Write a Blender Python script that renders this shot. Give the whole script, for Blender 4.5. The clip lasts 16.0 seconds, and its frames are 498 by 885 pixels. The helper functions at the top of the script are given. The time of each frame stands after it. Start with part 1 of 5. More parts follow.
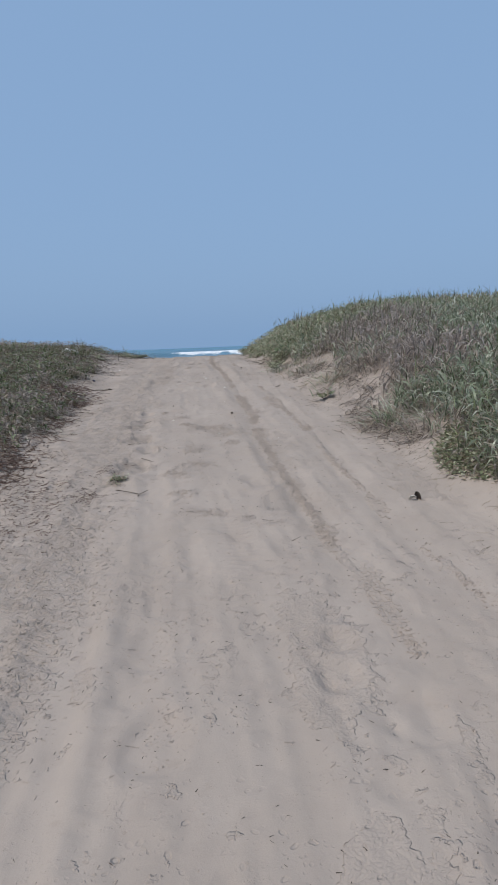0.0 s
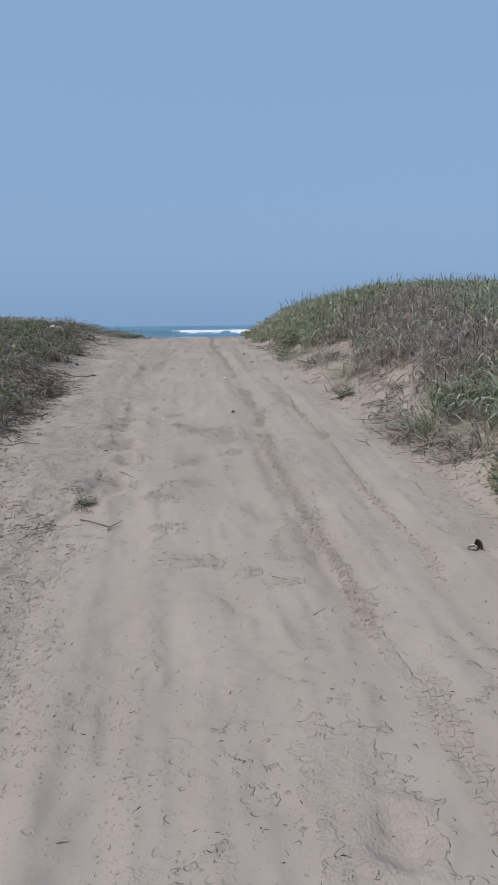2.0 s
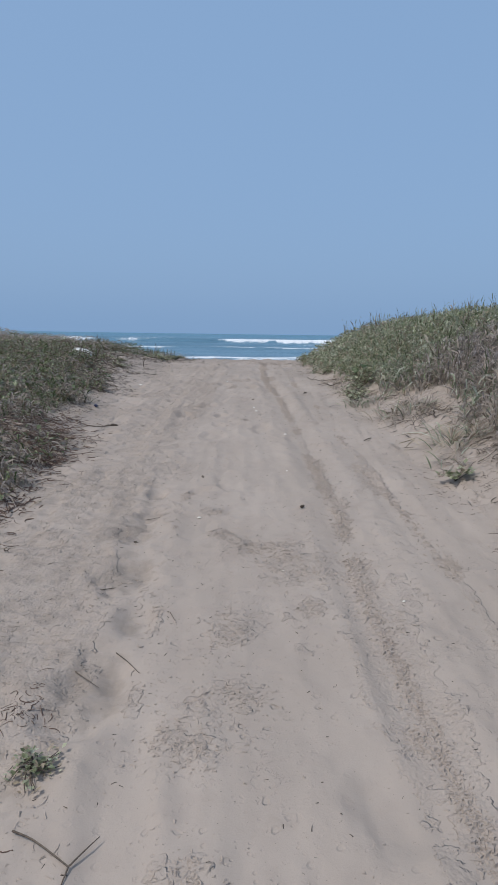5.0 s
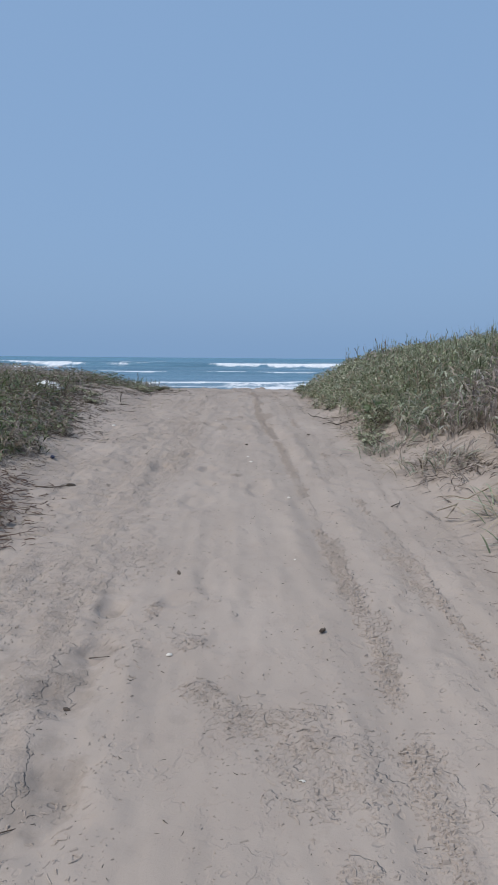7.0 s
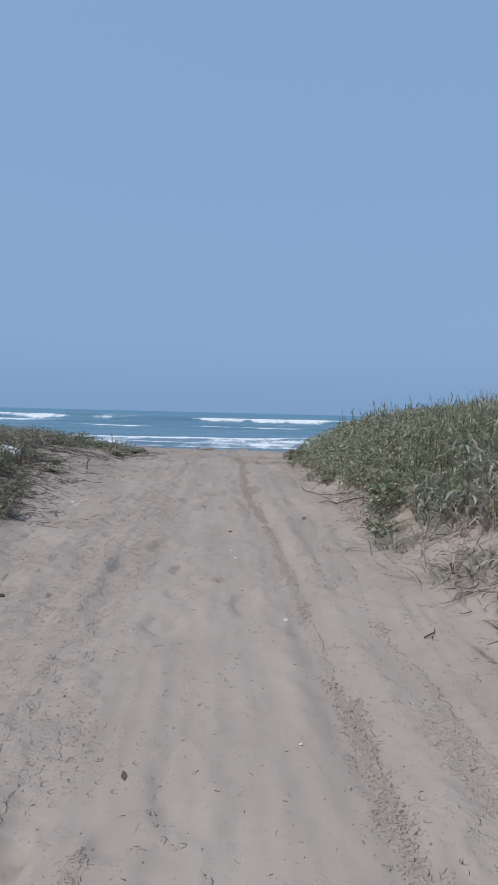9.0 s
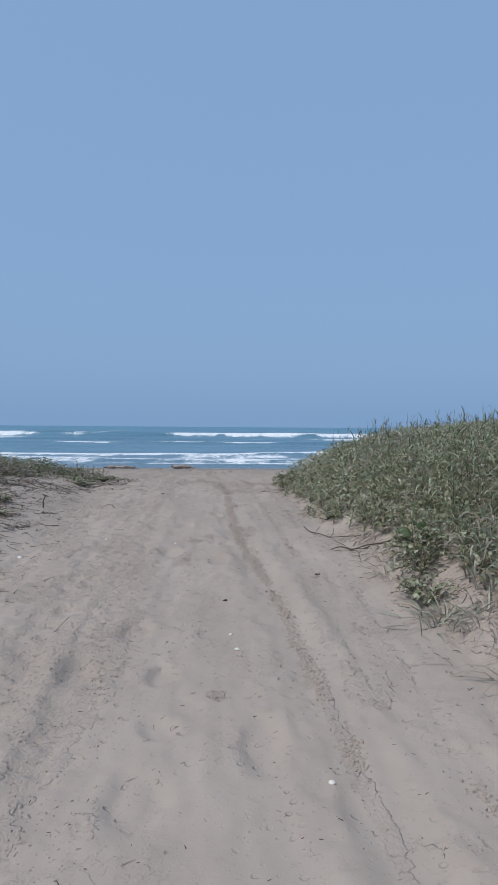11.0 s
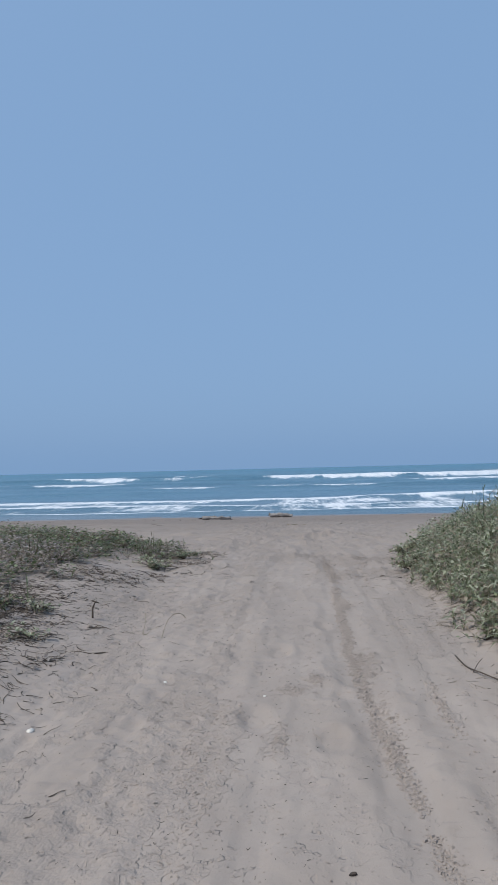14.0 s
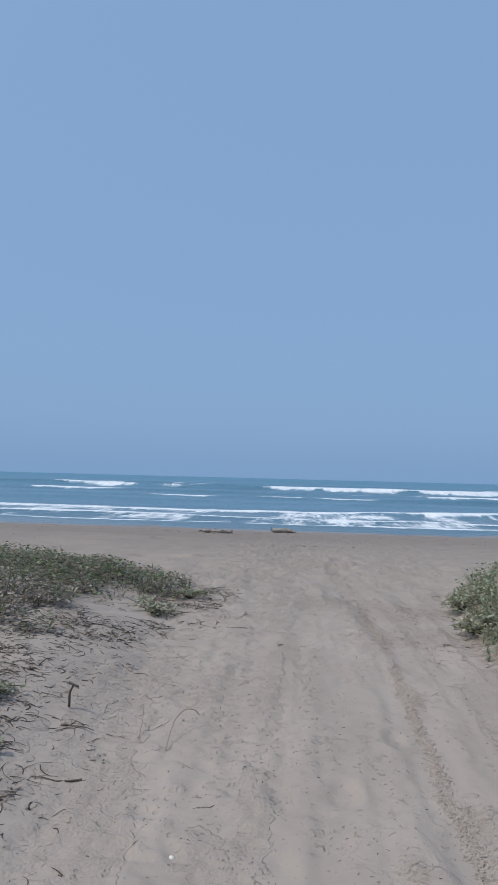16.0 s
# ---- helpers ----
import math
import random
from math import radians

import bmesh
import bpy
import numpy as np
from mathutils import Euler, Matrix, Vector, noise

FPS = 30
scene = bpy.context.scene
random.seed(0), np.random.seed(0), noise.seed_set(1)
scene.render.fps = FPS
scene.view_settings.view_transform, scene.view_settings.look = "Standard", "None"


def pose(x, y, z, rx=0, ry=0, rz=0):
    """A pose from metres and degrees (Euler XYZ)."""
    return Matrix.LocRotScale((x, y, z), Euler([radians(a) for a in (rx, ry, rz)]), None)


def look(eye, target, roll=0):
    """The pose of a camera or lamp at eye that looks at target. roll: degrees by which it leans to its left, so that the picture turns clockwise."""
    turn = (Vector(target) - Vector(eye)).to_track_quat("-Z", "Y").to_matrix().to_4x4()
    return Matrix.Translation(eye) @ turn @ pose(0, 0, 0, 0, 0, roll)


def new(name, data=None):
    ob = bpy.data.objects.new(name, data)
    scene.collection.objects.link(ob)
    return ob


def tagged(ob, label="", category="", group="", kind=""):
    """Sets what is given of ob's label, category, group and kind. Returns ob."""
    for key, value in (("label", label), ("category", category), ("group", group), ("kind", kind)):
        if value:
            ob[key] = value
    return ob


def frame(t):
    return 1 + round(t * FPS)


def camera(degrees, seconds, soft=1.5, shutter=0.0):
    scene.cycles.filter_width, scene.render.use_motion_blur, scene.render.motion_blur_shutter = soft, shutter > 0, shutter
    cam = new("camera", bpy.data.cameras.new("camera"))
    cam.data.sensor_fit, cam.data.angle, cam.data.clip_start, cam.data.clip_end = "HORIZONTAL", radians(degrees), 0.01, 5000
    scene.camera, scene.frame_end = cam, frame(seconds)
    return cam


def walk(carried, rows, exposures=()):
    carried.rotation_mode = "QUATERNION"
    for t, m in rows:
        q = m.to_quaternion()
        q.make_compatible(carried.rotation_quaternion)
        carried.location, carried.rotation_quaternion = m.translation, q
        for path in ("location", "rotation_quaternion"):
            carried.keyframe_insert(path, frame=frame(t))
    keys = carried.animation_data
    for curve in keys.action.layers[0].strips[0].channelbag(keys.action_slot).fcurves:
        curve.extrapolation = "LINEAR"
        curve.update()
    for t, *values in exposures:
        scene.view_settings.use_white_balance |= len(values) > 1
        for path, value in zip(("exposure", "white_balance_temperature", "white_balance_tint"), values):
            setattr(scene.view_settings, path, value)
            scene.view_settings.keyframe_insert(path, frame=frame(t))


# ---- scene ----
cam = camera(38.5, 16.0, soft=0.8)
EXPOSURE = -0.42
PATH = [
    (0, (0.058, 0.039, 1.554), (0.131, 2.02, 1.284), -2.3),
    (0.5, (0.158, 0.419, 1.549), (0.228, 2.39, 1.214), -3.0),
    (1, (0.095, 0.729, 1.566), (0.059, 2.7, 1.229), -1.3),
    (1.5, (0.021, 1.029, 1.626), (0.06, 2.999, 1.285), 0.4),
    (2, (0.058, 1.348, 1.616), (0.136, 3.32, 1.291), -0.5),
    (2.5, (-0.002, 1.748, 1.647), (-0.057, 3.721, 1.324), -1.2),
    (3, (-0.089, 2.132, 1.712), (-0.086, 4.105, 1.383), 1.5),
    (3.5, (-0.028, 2.534, 1.704), (-0.003, 4.506, 1.374), 1.2),
    (3.7, (-0.042, 2.657, 1.736), (-0.069, 4.629, 1.404), 0.9),
    (5.8, (-0.085, 4.211, 1.92), (-0.127, 6.191, 1.64), 0.8),
    (6, (-0.071, 4.334, 1.922), (-0.104, 6.315, 1.645), 0.7),
    (6.5, (-0.028, 4.731, 1.957), (-0.035, 6.715, 1.699), 0.1),
    (7, (-0.127, 5.136, 1.99), (-0.146, 7.122, 1.754), 0.5),
    (7.5, (-0.129, 5.412, 2.018), (-0.102, 7.4, 1.8), 1.4),
    (8, (-0.055, 5.761, 2.044), (-0.03, 7.752, 1.849), 0.1),
    (8.5, (-0.12, 6.089, 2.089), (-0.12, 8.086, 1.97), 0.4),
    (9, (-0.157, 6.407, 2.109), (-0.132, 8.405, 2.026), 1.4),
    (9.2, (-0.148, 6.557, 2.109), (-0.118, 8.556, 2.045), 1.4),
    (11.3, (-0.393, 8.009, 2.275), (-0.29, 10.006, 2.24), 0.4),
    (11.5, (-0.459, 8.099, 2.321), (-0.367, 10.097, 2.299), 0.1),
    (12, (-0.497, 8.324, 2.354), (-0.394, 10.321, 2.352), -0.1),
    (12.5, (-0.436, 8.741, 2.402), (-0.347, 10.739, 2.428), 0.4),
    (13, (-0.443, 9.086, 2.412), (-0.463, 11.085, 2.47), 1.6),
    (13.5, (-0.404, 9.475, 2.475), (-0.442, 11.474, 2.524), 0.4),
    (14, (-0.328, 9.851, 2.501), (-0.498, 11.843, 2.574), -1.4),
    (14.5, (-0.487, 10.255, 2.511), (-0.777, 12.232, 2.592), -1.0),
    (15, (-0.525, 10.582, 2.556), (-0.766, 12.565, 2.655), 0.4),
    (15.5, (-0.609, 11.033, 2.609), (-0.861, 13.013, 2.732), 0.7),
    (16, (-0.754, 11.423, 2.671), (-0.926, 13.413, 2.769), 1.5),
]

walk(cam, [(t, look(eye, target, roll)) for t, eye, target, roll in PATH],
     exposures=[(0, EXPOSURE + 0.05, 6680, 10), (6, EXPOSURE + 0.04, 6600, 10), (9, EXPOSURE + 0.01, 6500, 10), (12, EXPOSURE + 0.01, 6440, 9), (16, EXPOSURE + 0.01, 6440, 9)])

# ---- sky and sun ----
SUN_FROM = Vector((-0.72, -0.48, 1.32)).normalized()
world = bpy.data.worlds.new("hazy_sky")
scene.world = world
world.use_nodes = True
wt = world.node_tree
wt.nodes.clear()
sky = wt.nodes.new("ShaderNodeTexSky")
sky.sky_type, sky.sun_disc = "NISHITA", False
sky.sun_elevation = math.asin(SUN_FROM.z)
sky.sun_rotation = math.atan2(SUN_FROM.x, SUN_FROM.y)
sky.air_density, sky.dust_density, sky.ozone_density = 1.0, 4.5, 1.0
dim = wt.nodes.new("ShaderNodeVectorMath")
dim.operation = "SCALE"
dim.inputs["Scale"].default_value = 0.15
haze = wt.nodes.new("ShaderNodeMix")
haze.data_type = "RGBA"
haze.inputs["Factor"].default_value = 0.82
haze.inputs["B"].default_value = (0.328, 0.543, 0.890, 1)
back = wt.nodes.new("ShaderNodeBackground")
wout = wt.nodes.new("ShaderNodeOutputWorld")
wt.links.new(sky.outputs[0], dim.inputs[0])
wt.links.new(dim.outputs[0], haze.inputs["A"])
# the bright aureole that haze gives the sun
towards = wt.nodes.new("ShaderNodeTexCoord")
facing = wt.nodes.new("ShaderNodeVectorMath")
facing.operation = "DOT_PRODUCT"
facing.inputs[1].default_value = SUN_FROM
lobe = wt.nodes.new("ShaderNodeMath")
lobe.operation, lobe.use_clamp = "POWER", True
lobe.inputs[1].default_value = 6.0
front = wt.nodes.new("ShaderNodeMath")
front.operation = "MAXIMUM"
front.inputs[1].default_value = 0.0
glow = wt.nodes.new("ShaderNodeVectorMath")
glow.operation = "SCALE"
glow.inputs[0].default_value = (1.15, 1.02, 0.80)
total = wt.nodes.new("ShaderNodeVectorMath")
total.operation = "ADD"
wt.links.new(towards.outputs["Generated"], facing.inputs[0])
wt.links.new(facing.outputs["Value"], front.inputs[0])
wt.links.new(front.outputs[0], lobe.inputs[0])
wt.links.new(lobe.outputs[0], glow.inputs["Scale"])
wt.links.new(haze.outputs["Result"], total.inputs[0])
wt.links.new(glow.outputs[0], total.inputs[1])
wt.links.new(total.outputs[0], back.inputs["Color"])
wt.links.new(back.outputs[0], wout.inputs["Surface"])

sun = new("sun", bpy.data.lights.new("sun", "SUN"))
sun.data.energy, sun.data.angle, sun.data.color = 2.68, radians(3.0), (1.0, 0.965, 0.915)
sun.matrix_world = look(SUN_FROM * 50, (0, 0, 0))


# ---- materials ----
def material(name):
    m = bpy.data.materials.new(name)
    m.use_nodes = True
    m.node_tree.nodes.clear()
    return m, m.node_tree


def node(tree, kind, inputs=(), **props):
    n = tree.nodes.new("ShaderNode" + kind)
    for k, v in props.items():
        setattr(n, k, v)
    for k, v in dict(inputs).items():
        if isinstance(v, bpy.types.NodeSocket):
            tree.links.new(v, n.inputs[k])
        else:
            n.inputs[k].default_value = v
    return n


def colour(r, g, b):
    return (r, g, b, 1)


def mixed(tree, factor, a, b):
    n = node(tree, "Mix", data_type="RGBA")
    for k, v in (("Factor", factor), ("A", a), ("B", b)):
        if isinstance(v, bpy.types.NodeSocket):
            tree.links.new(v, n.inputs[k])
        else:
            n.inputs[k].default_value = v
    return n.outputs["Result"]


def ramp(tree, value, low, high, a=0.0, b=1.0):
    return node(tree, "MapRange", {"Value": value, "From Min": low, "From Max": high, "To Min": a, "To Max": b}).outputs["Result"]


def noise_of(tree, where, scale, detail=3.0, rough=0.6):
    return node(tree, "TexNoise", {"Vector": where, "Scale": scale, "Detail": detail, "Roughness": rough}).outputs["Fac"]


def maths(tree, op, a, b):
    n = node(tree, "Math", operation=op)
    for k, v in ((0, a), (1, b)):
        if isinstance(v, bpy.types.NodeSocket):
            tree.links.new(v, n.inputs[k])
        else:
            n.inputs[k].default_value = v
    return n.outputs[0]


def finish(tree, shader):
    node(tree, "OutputMaterial", {"Surface": shader})


def sand_material(name, tint=1.0):
    m, t = material(name)
    where = node(t, "TexCoord").outputs["Object"]
    xyz = node(t, "SeparateXYZ", {0: where})
    broad = noise_of(t, node(t, "Mapping", {"Vector": where, "Scale": (2.4, 1.2, 1.0)}).outputs[0], 1.0, 4)
    middle = noise_of(t, where, 6.0, 4)
    grain = noise_of(t, where, 330.0, 2)
    speck = noise_of(t, where, 75.0, 2, 0.7)
    c = mixed(t, ramp(t, broad, 0.3, 0.7), colour(0.315 * tint, 0.267 * tint, 0.231 * tint), colour(0.365 * tint, 0.311 * tint, 0.271 * tint))
    c = mixed(t, ramp(t, middle, 0.52, 0.78, 0, 0.5), c, colour(0.297 * tint, 0.248 * tint, 0.217 * tint))
    c = mixed(t, ramp(t, grain, 0.62, 0.75, 0, 0.25), c, colour(0.16, 0.135, 0.115))
    c = mixed(t, ramp(t, speck, 0.70, 0.76, 0, 0.55), c, colour(0.11, 0.085, 0.068))
    # darker west strip and hollows: damp sand plus relief shade painted into the colour
    damp_shade = maths(t, "ADD", node(t, "Attribute", attribute_name="damp_and_shade").outputs["Fac"], ramp(t, noise_of(t, where, 9.0, 4, 0.65), 0.3, 0.7, -0.5, 0.5))
    c = mixed(t, ramp(t, damp_shade, 0.30, 1.10, 0, 0.62), c, colour(0.200 * tint, 0.168 * tint, 0.143 * tint))
    ragged = maths(t, "ADD", xyz.outputs["Y"], ramp(t, noise_of(t, where, 0.12, 3), 0.3, 0.7, -4, 4))
    damp = ramp(t, ragged, 15.0, 42.0, 0.0, 0.9)
    c = mixed(t, damp, c, colour(0.218 * tint, 0.184 * tint, 0.160 * tint))
    rough = ramp(t, ragged, 52.0, 58.0, 0.95, 0.35)
    loose = node(t, "Attribute", attribute_name="loose").outputs["Fac"]
    warp = node(t, "VectorMath", {0: node(t, "TexNoise", {"Vector": where, "Scale": 11.0, "Detail": 4.0}).outputs["Color"], "Scale": 0.055}, operation="SCALE").outputs[0]
    bent = node(t, "VectorMath", {0: where, 1: warp}, operation="ADD").outputs[0]
    # broken crust: plates that stand a little above or below their neighbours, with open joints
    torn = ramp(t, maths(t, "ADD", loose, ramp(t, noise_of(t, where, 16.0, 3, 0.6), 0.3, 0.7, -0.5, 0.5)), 0.50, 0.64)
    slabs = 0.0
    for scale, part_of in ((31.0, 0.5), (66.0, 0.5)):
        cell = node(t, "TexVoronoi", {"Vector": bent, "Scale": scale}, voronoi_dimensions="2D")
        own = node(t, "SeparateXYZ", {0: cell.outputs["Color"]}).outputs["X"]
        dome = maths(t, "MULTIPLY", ramp(t, cell.outputs["Distance"], 0.25, 0.75), -0.25)
        slabs = maths(t, "ADD", maths(t, "MULTIPLY", maths(t, "ADD", own, dome), part_of), slabs)
    slabs = maths(t, "MULTIPLY", slabs, torn)
    # small dents and pocks, each with a sharp rim
    dents = 0.0
    for scale, share, reach in ((17.0, 0.78, 0.24), (47.0, 0.74, 0.28)):
        spot = node(t, "TexVoronoi", {"Vector": bent, "Scale": scale}, voronoi_dimensions="2D")
        own = node(t, "SeparateXYZ", {0: spot.outputs["Color"]}).outputs["Y"]
        bowl = maths(t, "MULTIPLY", ramp(t, spot.outputs["Distance"], reach * 0.55, reach, -1.0, 0.0), ramp(t, own, share, share + 0.12))
        dents = maths(t, "ADD", maths(t, "MULTIPLY", bowl, 9.0 / scale), dents)
    dents = maths(t, "MULTIPLY", dents, ramp(t, noise_of(t, where, 1.9, 4, 0.6), 0.42, 0.60, 0.10, 1.0))
    # ragged little scarps where a sole or a tyre has pushed the crust
    scarps = 0.0
    for scale, part_of in ((2.6, 0.55), (6.5, 0.45)):
        ledge = ramp(t, noise_of(t, where, scale, 6, 0.60), 0.500, 0.525)
        scarps = maths(t, "ADD", maths(t, "MULTIPLY", ledge, part_of), scarps)
    scarps = maths(t, "MULTIPLY", scarps, ramp(t, noise_of(t, where, 1.7, 4, 0.6), 0.52, 0.60))
    h = maths(t, "MULTIPLY", grain, 0.0007)
    for amount, what in ((0.0035, noise_of(t, where, 14.0, 3, 0.5)), (0.0012, noise_of(t, where, 120.0, 3, 0.6)), (0.012, slabs), (0.012, dents), (0.0045, scarps)):
        h = maths(t, "ADD", h, maths(t, "MULTIPLY", what, amount))
    bump = node(t, "Bump", {"Height": h, "Distance": 1.0, "Strength": 0.9})
    b = node(t, "BsdfPrincipled", {"Base Color": c, "Roughness": rough, "Normal": bump.outputs[0], "Specular IOR Level": 0.25})
    finish(t, b.outputs[0])
    return m


def leaf_material(name, tones, dry, share):
    """Leaves: each island takes its own tone between the given greens; a share of them is dry."""
    m, t = material(name)
    own = node(t, "NewGeometry").outputs["Random Per Island"]
    where = node(t, "TexCoord").outputs["Object"]
    patch = noise_of(t, where, 0.8, 3)
    c = mixed(t, own, colour(*tones[0]), colour(*tones[1]))
    other = node(t, "TexWhiteNoise", {"W": maths(t, "MULTIPLY", own, 91.7)}, noise_dimensions="1D").outputs["Value"]
    c = mixed(t, ramp(t, other, 0.55, 1.0, 0, 1.0), c, colour(*tones[2]))
    dried = maths(t, "GREATER_THAN", maths(t, "ADD", maths(t, "MULTIPLY", node(t, "TexWhiteNoise", {"W": maths(t, "MULTIPLY", own, 37.3)}, noise_dimensions="1D").outputs["Value"], 0.8),
                                         maths(t, "MULTIPLY", patch, 0.4)), 1.0 - share)
    c = mixed(t, dried, c, colour(*dry))
    c = mixed(t, ramp(t, noise_of(t, where, 60, 2), 0.35, 0.7, 0, 0.35), c, colour(tones[0][0] * 0.5, tones[0][1] * 0.5, tones[0][2] * 0.5))
    b = node(t, "BsdfPrincipled", {"Base Color": c, "Roughness": 0.36, "Specular IOR Level": 0.5})
    thin = node(t, "BsdfTranslucent", {"Color": c})
    finish(t, node(t, "MixShader", {0: 0.38, 1: b.outputs[0], 2: thin.outputs[0]}).outputs[0])
    return m


def wood_material(name, dark, light, stretch=(60, 60, 8)):
    m, t = material(name)
    where = node(t, "TexCoord").outputs["Object"]
    long = node(t, "Mapping", {"Vector": where, "Scale": stretch}).outputs[0]
    own = node(t, "ObjectInfo").outputs["Random"]
    grain = noise_of(t, long, 1.0, 4, 0.7)
    c = mixed(t, ramp(t, grain, 0.3, 0.7), colour(*dark), colour(*light))
    c = mixed(t, ramp(t, own, 0, 1, 0, 0.45), c, colour(dark[0] * 0.6, dark[1] * 0.6, dark[2] * 0.6))
    bump = node(t, "Bump", {"Height": grain, "Distance": 0.004, "Strength": 0.7})
    b = node(t, "BsdfPrincipled", {"Base Color": c, "Roughness": 0.85, "Normal": bump.outputs[0]})
    finish(t, b.outputs[0])
    return m


def plain_material(name, base, rough, vary=0.2, scale=20.0, see_through=0.0):
    m, t = material(name)
    where = node(t, "TexCoord").outputs["Object"]
    n = noise_of(t, where, scale, 4)
    c = mixed(t, ramp(t, n, 0.3, 0.7, 0, 1), colour(*base), colour(*[v * (1 - vary) for v in base]))
    bump = node(t, "Bump", {"Height": n, "Distance": 0.003, "Strength": 0.5})
    b = node(t, "BsdfPrincipled", {"Base Color": c, "Roughness": rough, "Normal": bump.outputs[0]})
    out = b.outputs[0]
    if see_through:
        out = node(t, "MixShader", {0: see_through, 1: out, 2: node(t, "BsdfTranslucent", {"Color": c}).outputs[0]}).outputs[0]
    finish(t, out)
    return m


def sea_material():
    m, t = material("sea_water")
    where = node(t, "TexCoord").outputs["Object"]
    xyz = node(t, "SeparateXYZ", {0: where})
    y = xyz.outputs["Y"]
    foam = node(t, "Attribute", attribute_name="foam").outputs["Fac"]
    flat = node(t, "Mapping", {"Vector": where, "Scale": (1.1, 0.14, 1.0)}).outputs[0]
    lace = maths(t, "ADD", maths(t, "MULTIPLY", noise_of(t, flat, 0.55, 7, 0.72), 0.6), maths(t, "MULTIPLY", noise_of(t, node(t, "Mapping", {"Vector": where, "Scale": (1.2, 0.15, 1.0)}).outputs[0], 2.4, 4, 0.65), 0.4))
    far = ramp(t, y, 90.0, 900.0)
    c = mixed(t, far, colour(0.105, 0.205, 0.285), colour(0.048, 0.185, 0.265))
    c = mixed(t, ramp(t, y, 64.0, 90.0, 0.85, 0.0), c, colour(0.19, 0.225, 0.255))
    # uneven darker bands in the water colour stand in for the chop's shading
    c = mixed(t, ramp(t, noise_of(t, node(t, "Mapping", {"Vector": where, "Scale": (0.010, 0.05, 1)}).outputs[0], 1.0, 7, 0.7), 0.44, 0.60, 0, 0.8), c, colour(0.052, 0.135, 0.190))
    white = node(t, "MapRange", {"Value": maths(t, "ADD", maths(t, "MULTIPLY", foam, 0.40), lace), "From Min": 0.72, "From Max": 0.86}, clamp=True).outputs["Result"]
    chop = noise_of(t, node(t, "Mapping", {"Vector": where, "Scale": (0.5, 1.4, 1)}).outputs[0], 1.0, 5, 0.6)
    bump = node(t, "Bump", {"Height": chop, "Distance": 0.5, "Strength": 0.6})
    water = node(t, "BsdfPrincipled", {"Base Color": c, "Roughness": 0.28, "IOR": 1.33, "Specular IOR Level": 0.35, "Normal": bump.outputs[0]})
    lather = node(t, "BsdfPrincipled", {"Base Color": mixed(t, ramp(t, lace, 0.4, 0.7), colour(0.55, 0.60, 0.65), colour(0.84, 0.85, 0.86)), "Roughness": 0.9, "Specular IOR Level": 0.1})
    finish(t, node(t, "MixShader", {0: white, 1: water.outputs[0], 2: lather.outputs[0]}).outputs[0])
    return m


SAND = sand_material("dry_beach_sand")
CRUST = sand_material("sand_crust", 0.98)
GRASS = leaf_material("dune_grass_leaf", ((0.138, 0.168, 0.100), (0.350, 0.405, 0.275), (0.64, 0.66, 0.55)), (0.40, 0.335, 0.27), 0.16)
OLIVE = leaf_material("olive_leaf", ((0.126, 0.150, 0.080), (0.338, 0.375, 0.222), (0.62, 0.63, 0.48)), (0.40, 0.33, 0.25), 0.18)
DULL = leaf_material("withered_grass_leaf", ((0.200, 0.170, 0.158), (0.360, 0.312, 0.286), (0.56, 0.50, 0.445)), (0.42, 0.355, 0.30), 0.35)
CREEPER = leaf_material("creeper_leaf", ((0.046, 0.068, 0.028), (0.146, 0.192, 0.076), (0.41, 0.45, 0.27)), (0.24, 0.185, 0.140), 0.30)
BROAD = leaf_material("broad_round_leaf", ((0.070, 0.110, 0.040), (0.120, 0.170, 0.070), (0.16, 0.20, 0.09)), (0.2, 0.17, 0.1), 0.0)
REDDISH = wood_material("reddish_dead_creeper", (0.085, 0.050, 0.038), (0.22, 0.145, 0.115))
TWIG = wood_material("grey_brown_twig", (0.060, 0.044, 0.034), (0.165, 0.128, 0.100))
STRAW = wood_material("dry_straw", (0.22, 0.18, 0.13), (0.42, 0.36, 0.275))
DRIFT = wood_material("bleached_driftwood", (0.09, 0.075, 0.066), (0.46, 0.42, 0.39), (3, 14, 14))
BARK = wood_material("dark_wet_wood", (0.045, 0.034, 0.028), (0.13, 0.10, 0.08))
SHELL = plain_material("white_shell", (0.66, 0.62, 0.56), 0.4, 0.15, 60)
PLASTIC = plain_material("white_plastic_film", (0.80, 0.81, 0.82), 0.35, 0.06, 9, 0.2)
CAP = plain_material("blue_plastic", (0.022, 0.024, 0.060), 0.45, 0.15, 40)
WATER = sea_material()


# ---- numbers for rough surfaces ----
def lattice(i, j, seed):
    n = (i.astype(np.int64) * 374761393 + j.astype(np.int64) * 668265263 + seed * 982451653) & 0x7FFFFFFF
    n = ((n ^ (n >> 13)) * 1274126177) & 0x7FFFFFFF
    return ((n ^ (n >> 16)) & 0xFFFF) / 65535.0


def value_noise(x, y, seed):
    i, j = np.floor(x), np.floor(y)
    u, v = x - i, y - j
    u, v = u * u * (3 - 2 * u), v * v * (3 - 2 * v)
    a, b = lattice(i, j, seed), lattice(i + 1, j, seed)
    c, d = lattice(i, j + 1, seed), lattice(i + 1, j + 1, seed)
    return (a + (b - a) * u) * (1 - v) + (c + (d - c) * u) * v - 0.5


def rough(x, y, seed, octaves=4):
    return sum(value_noise(x * 2 ** k + 17.3 * k, y * 2 ** k - 9.1 * k, seed + k) / 2 ** k for k in range(octaves))


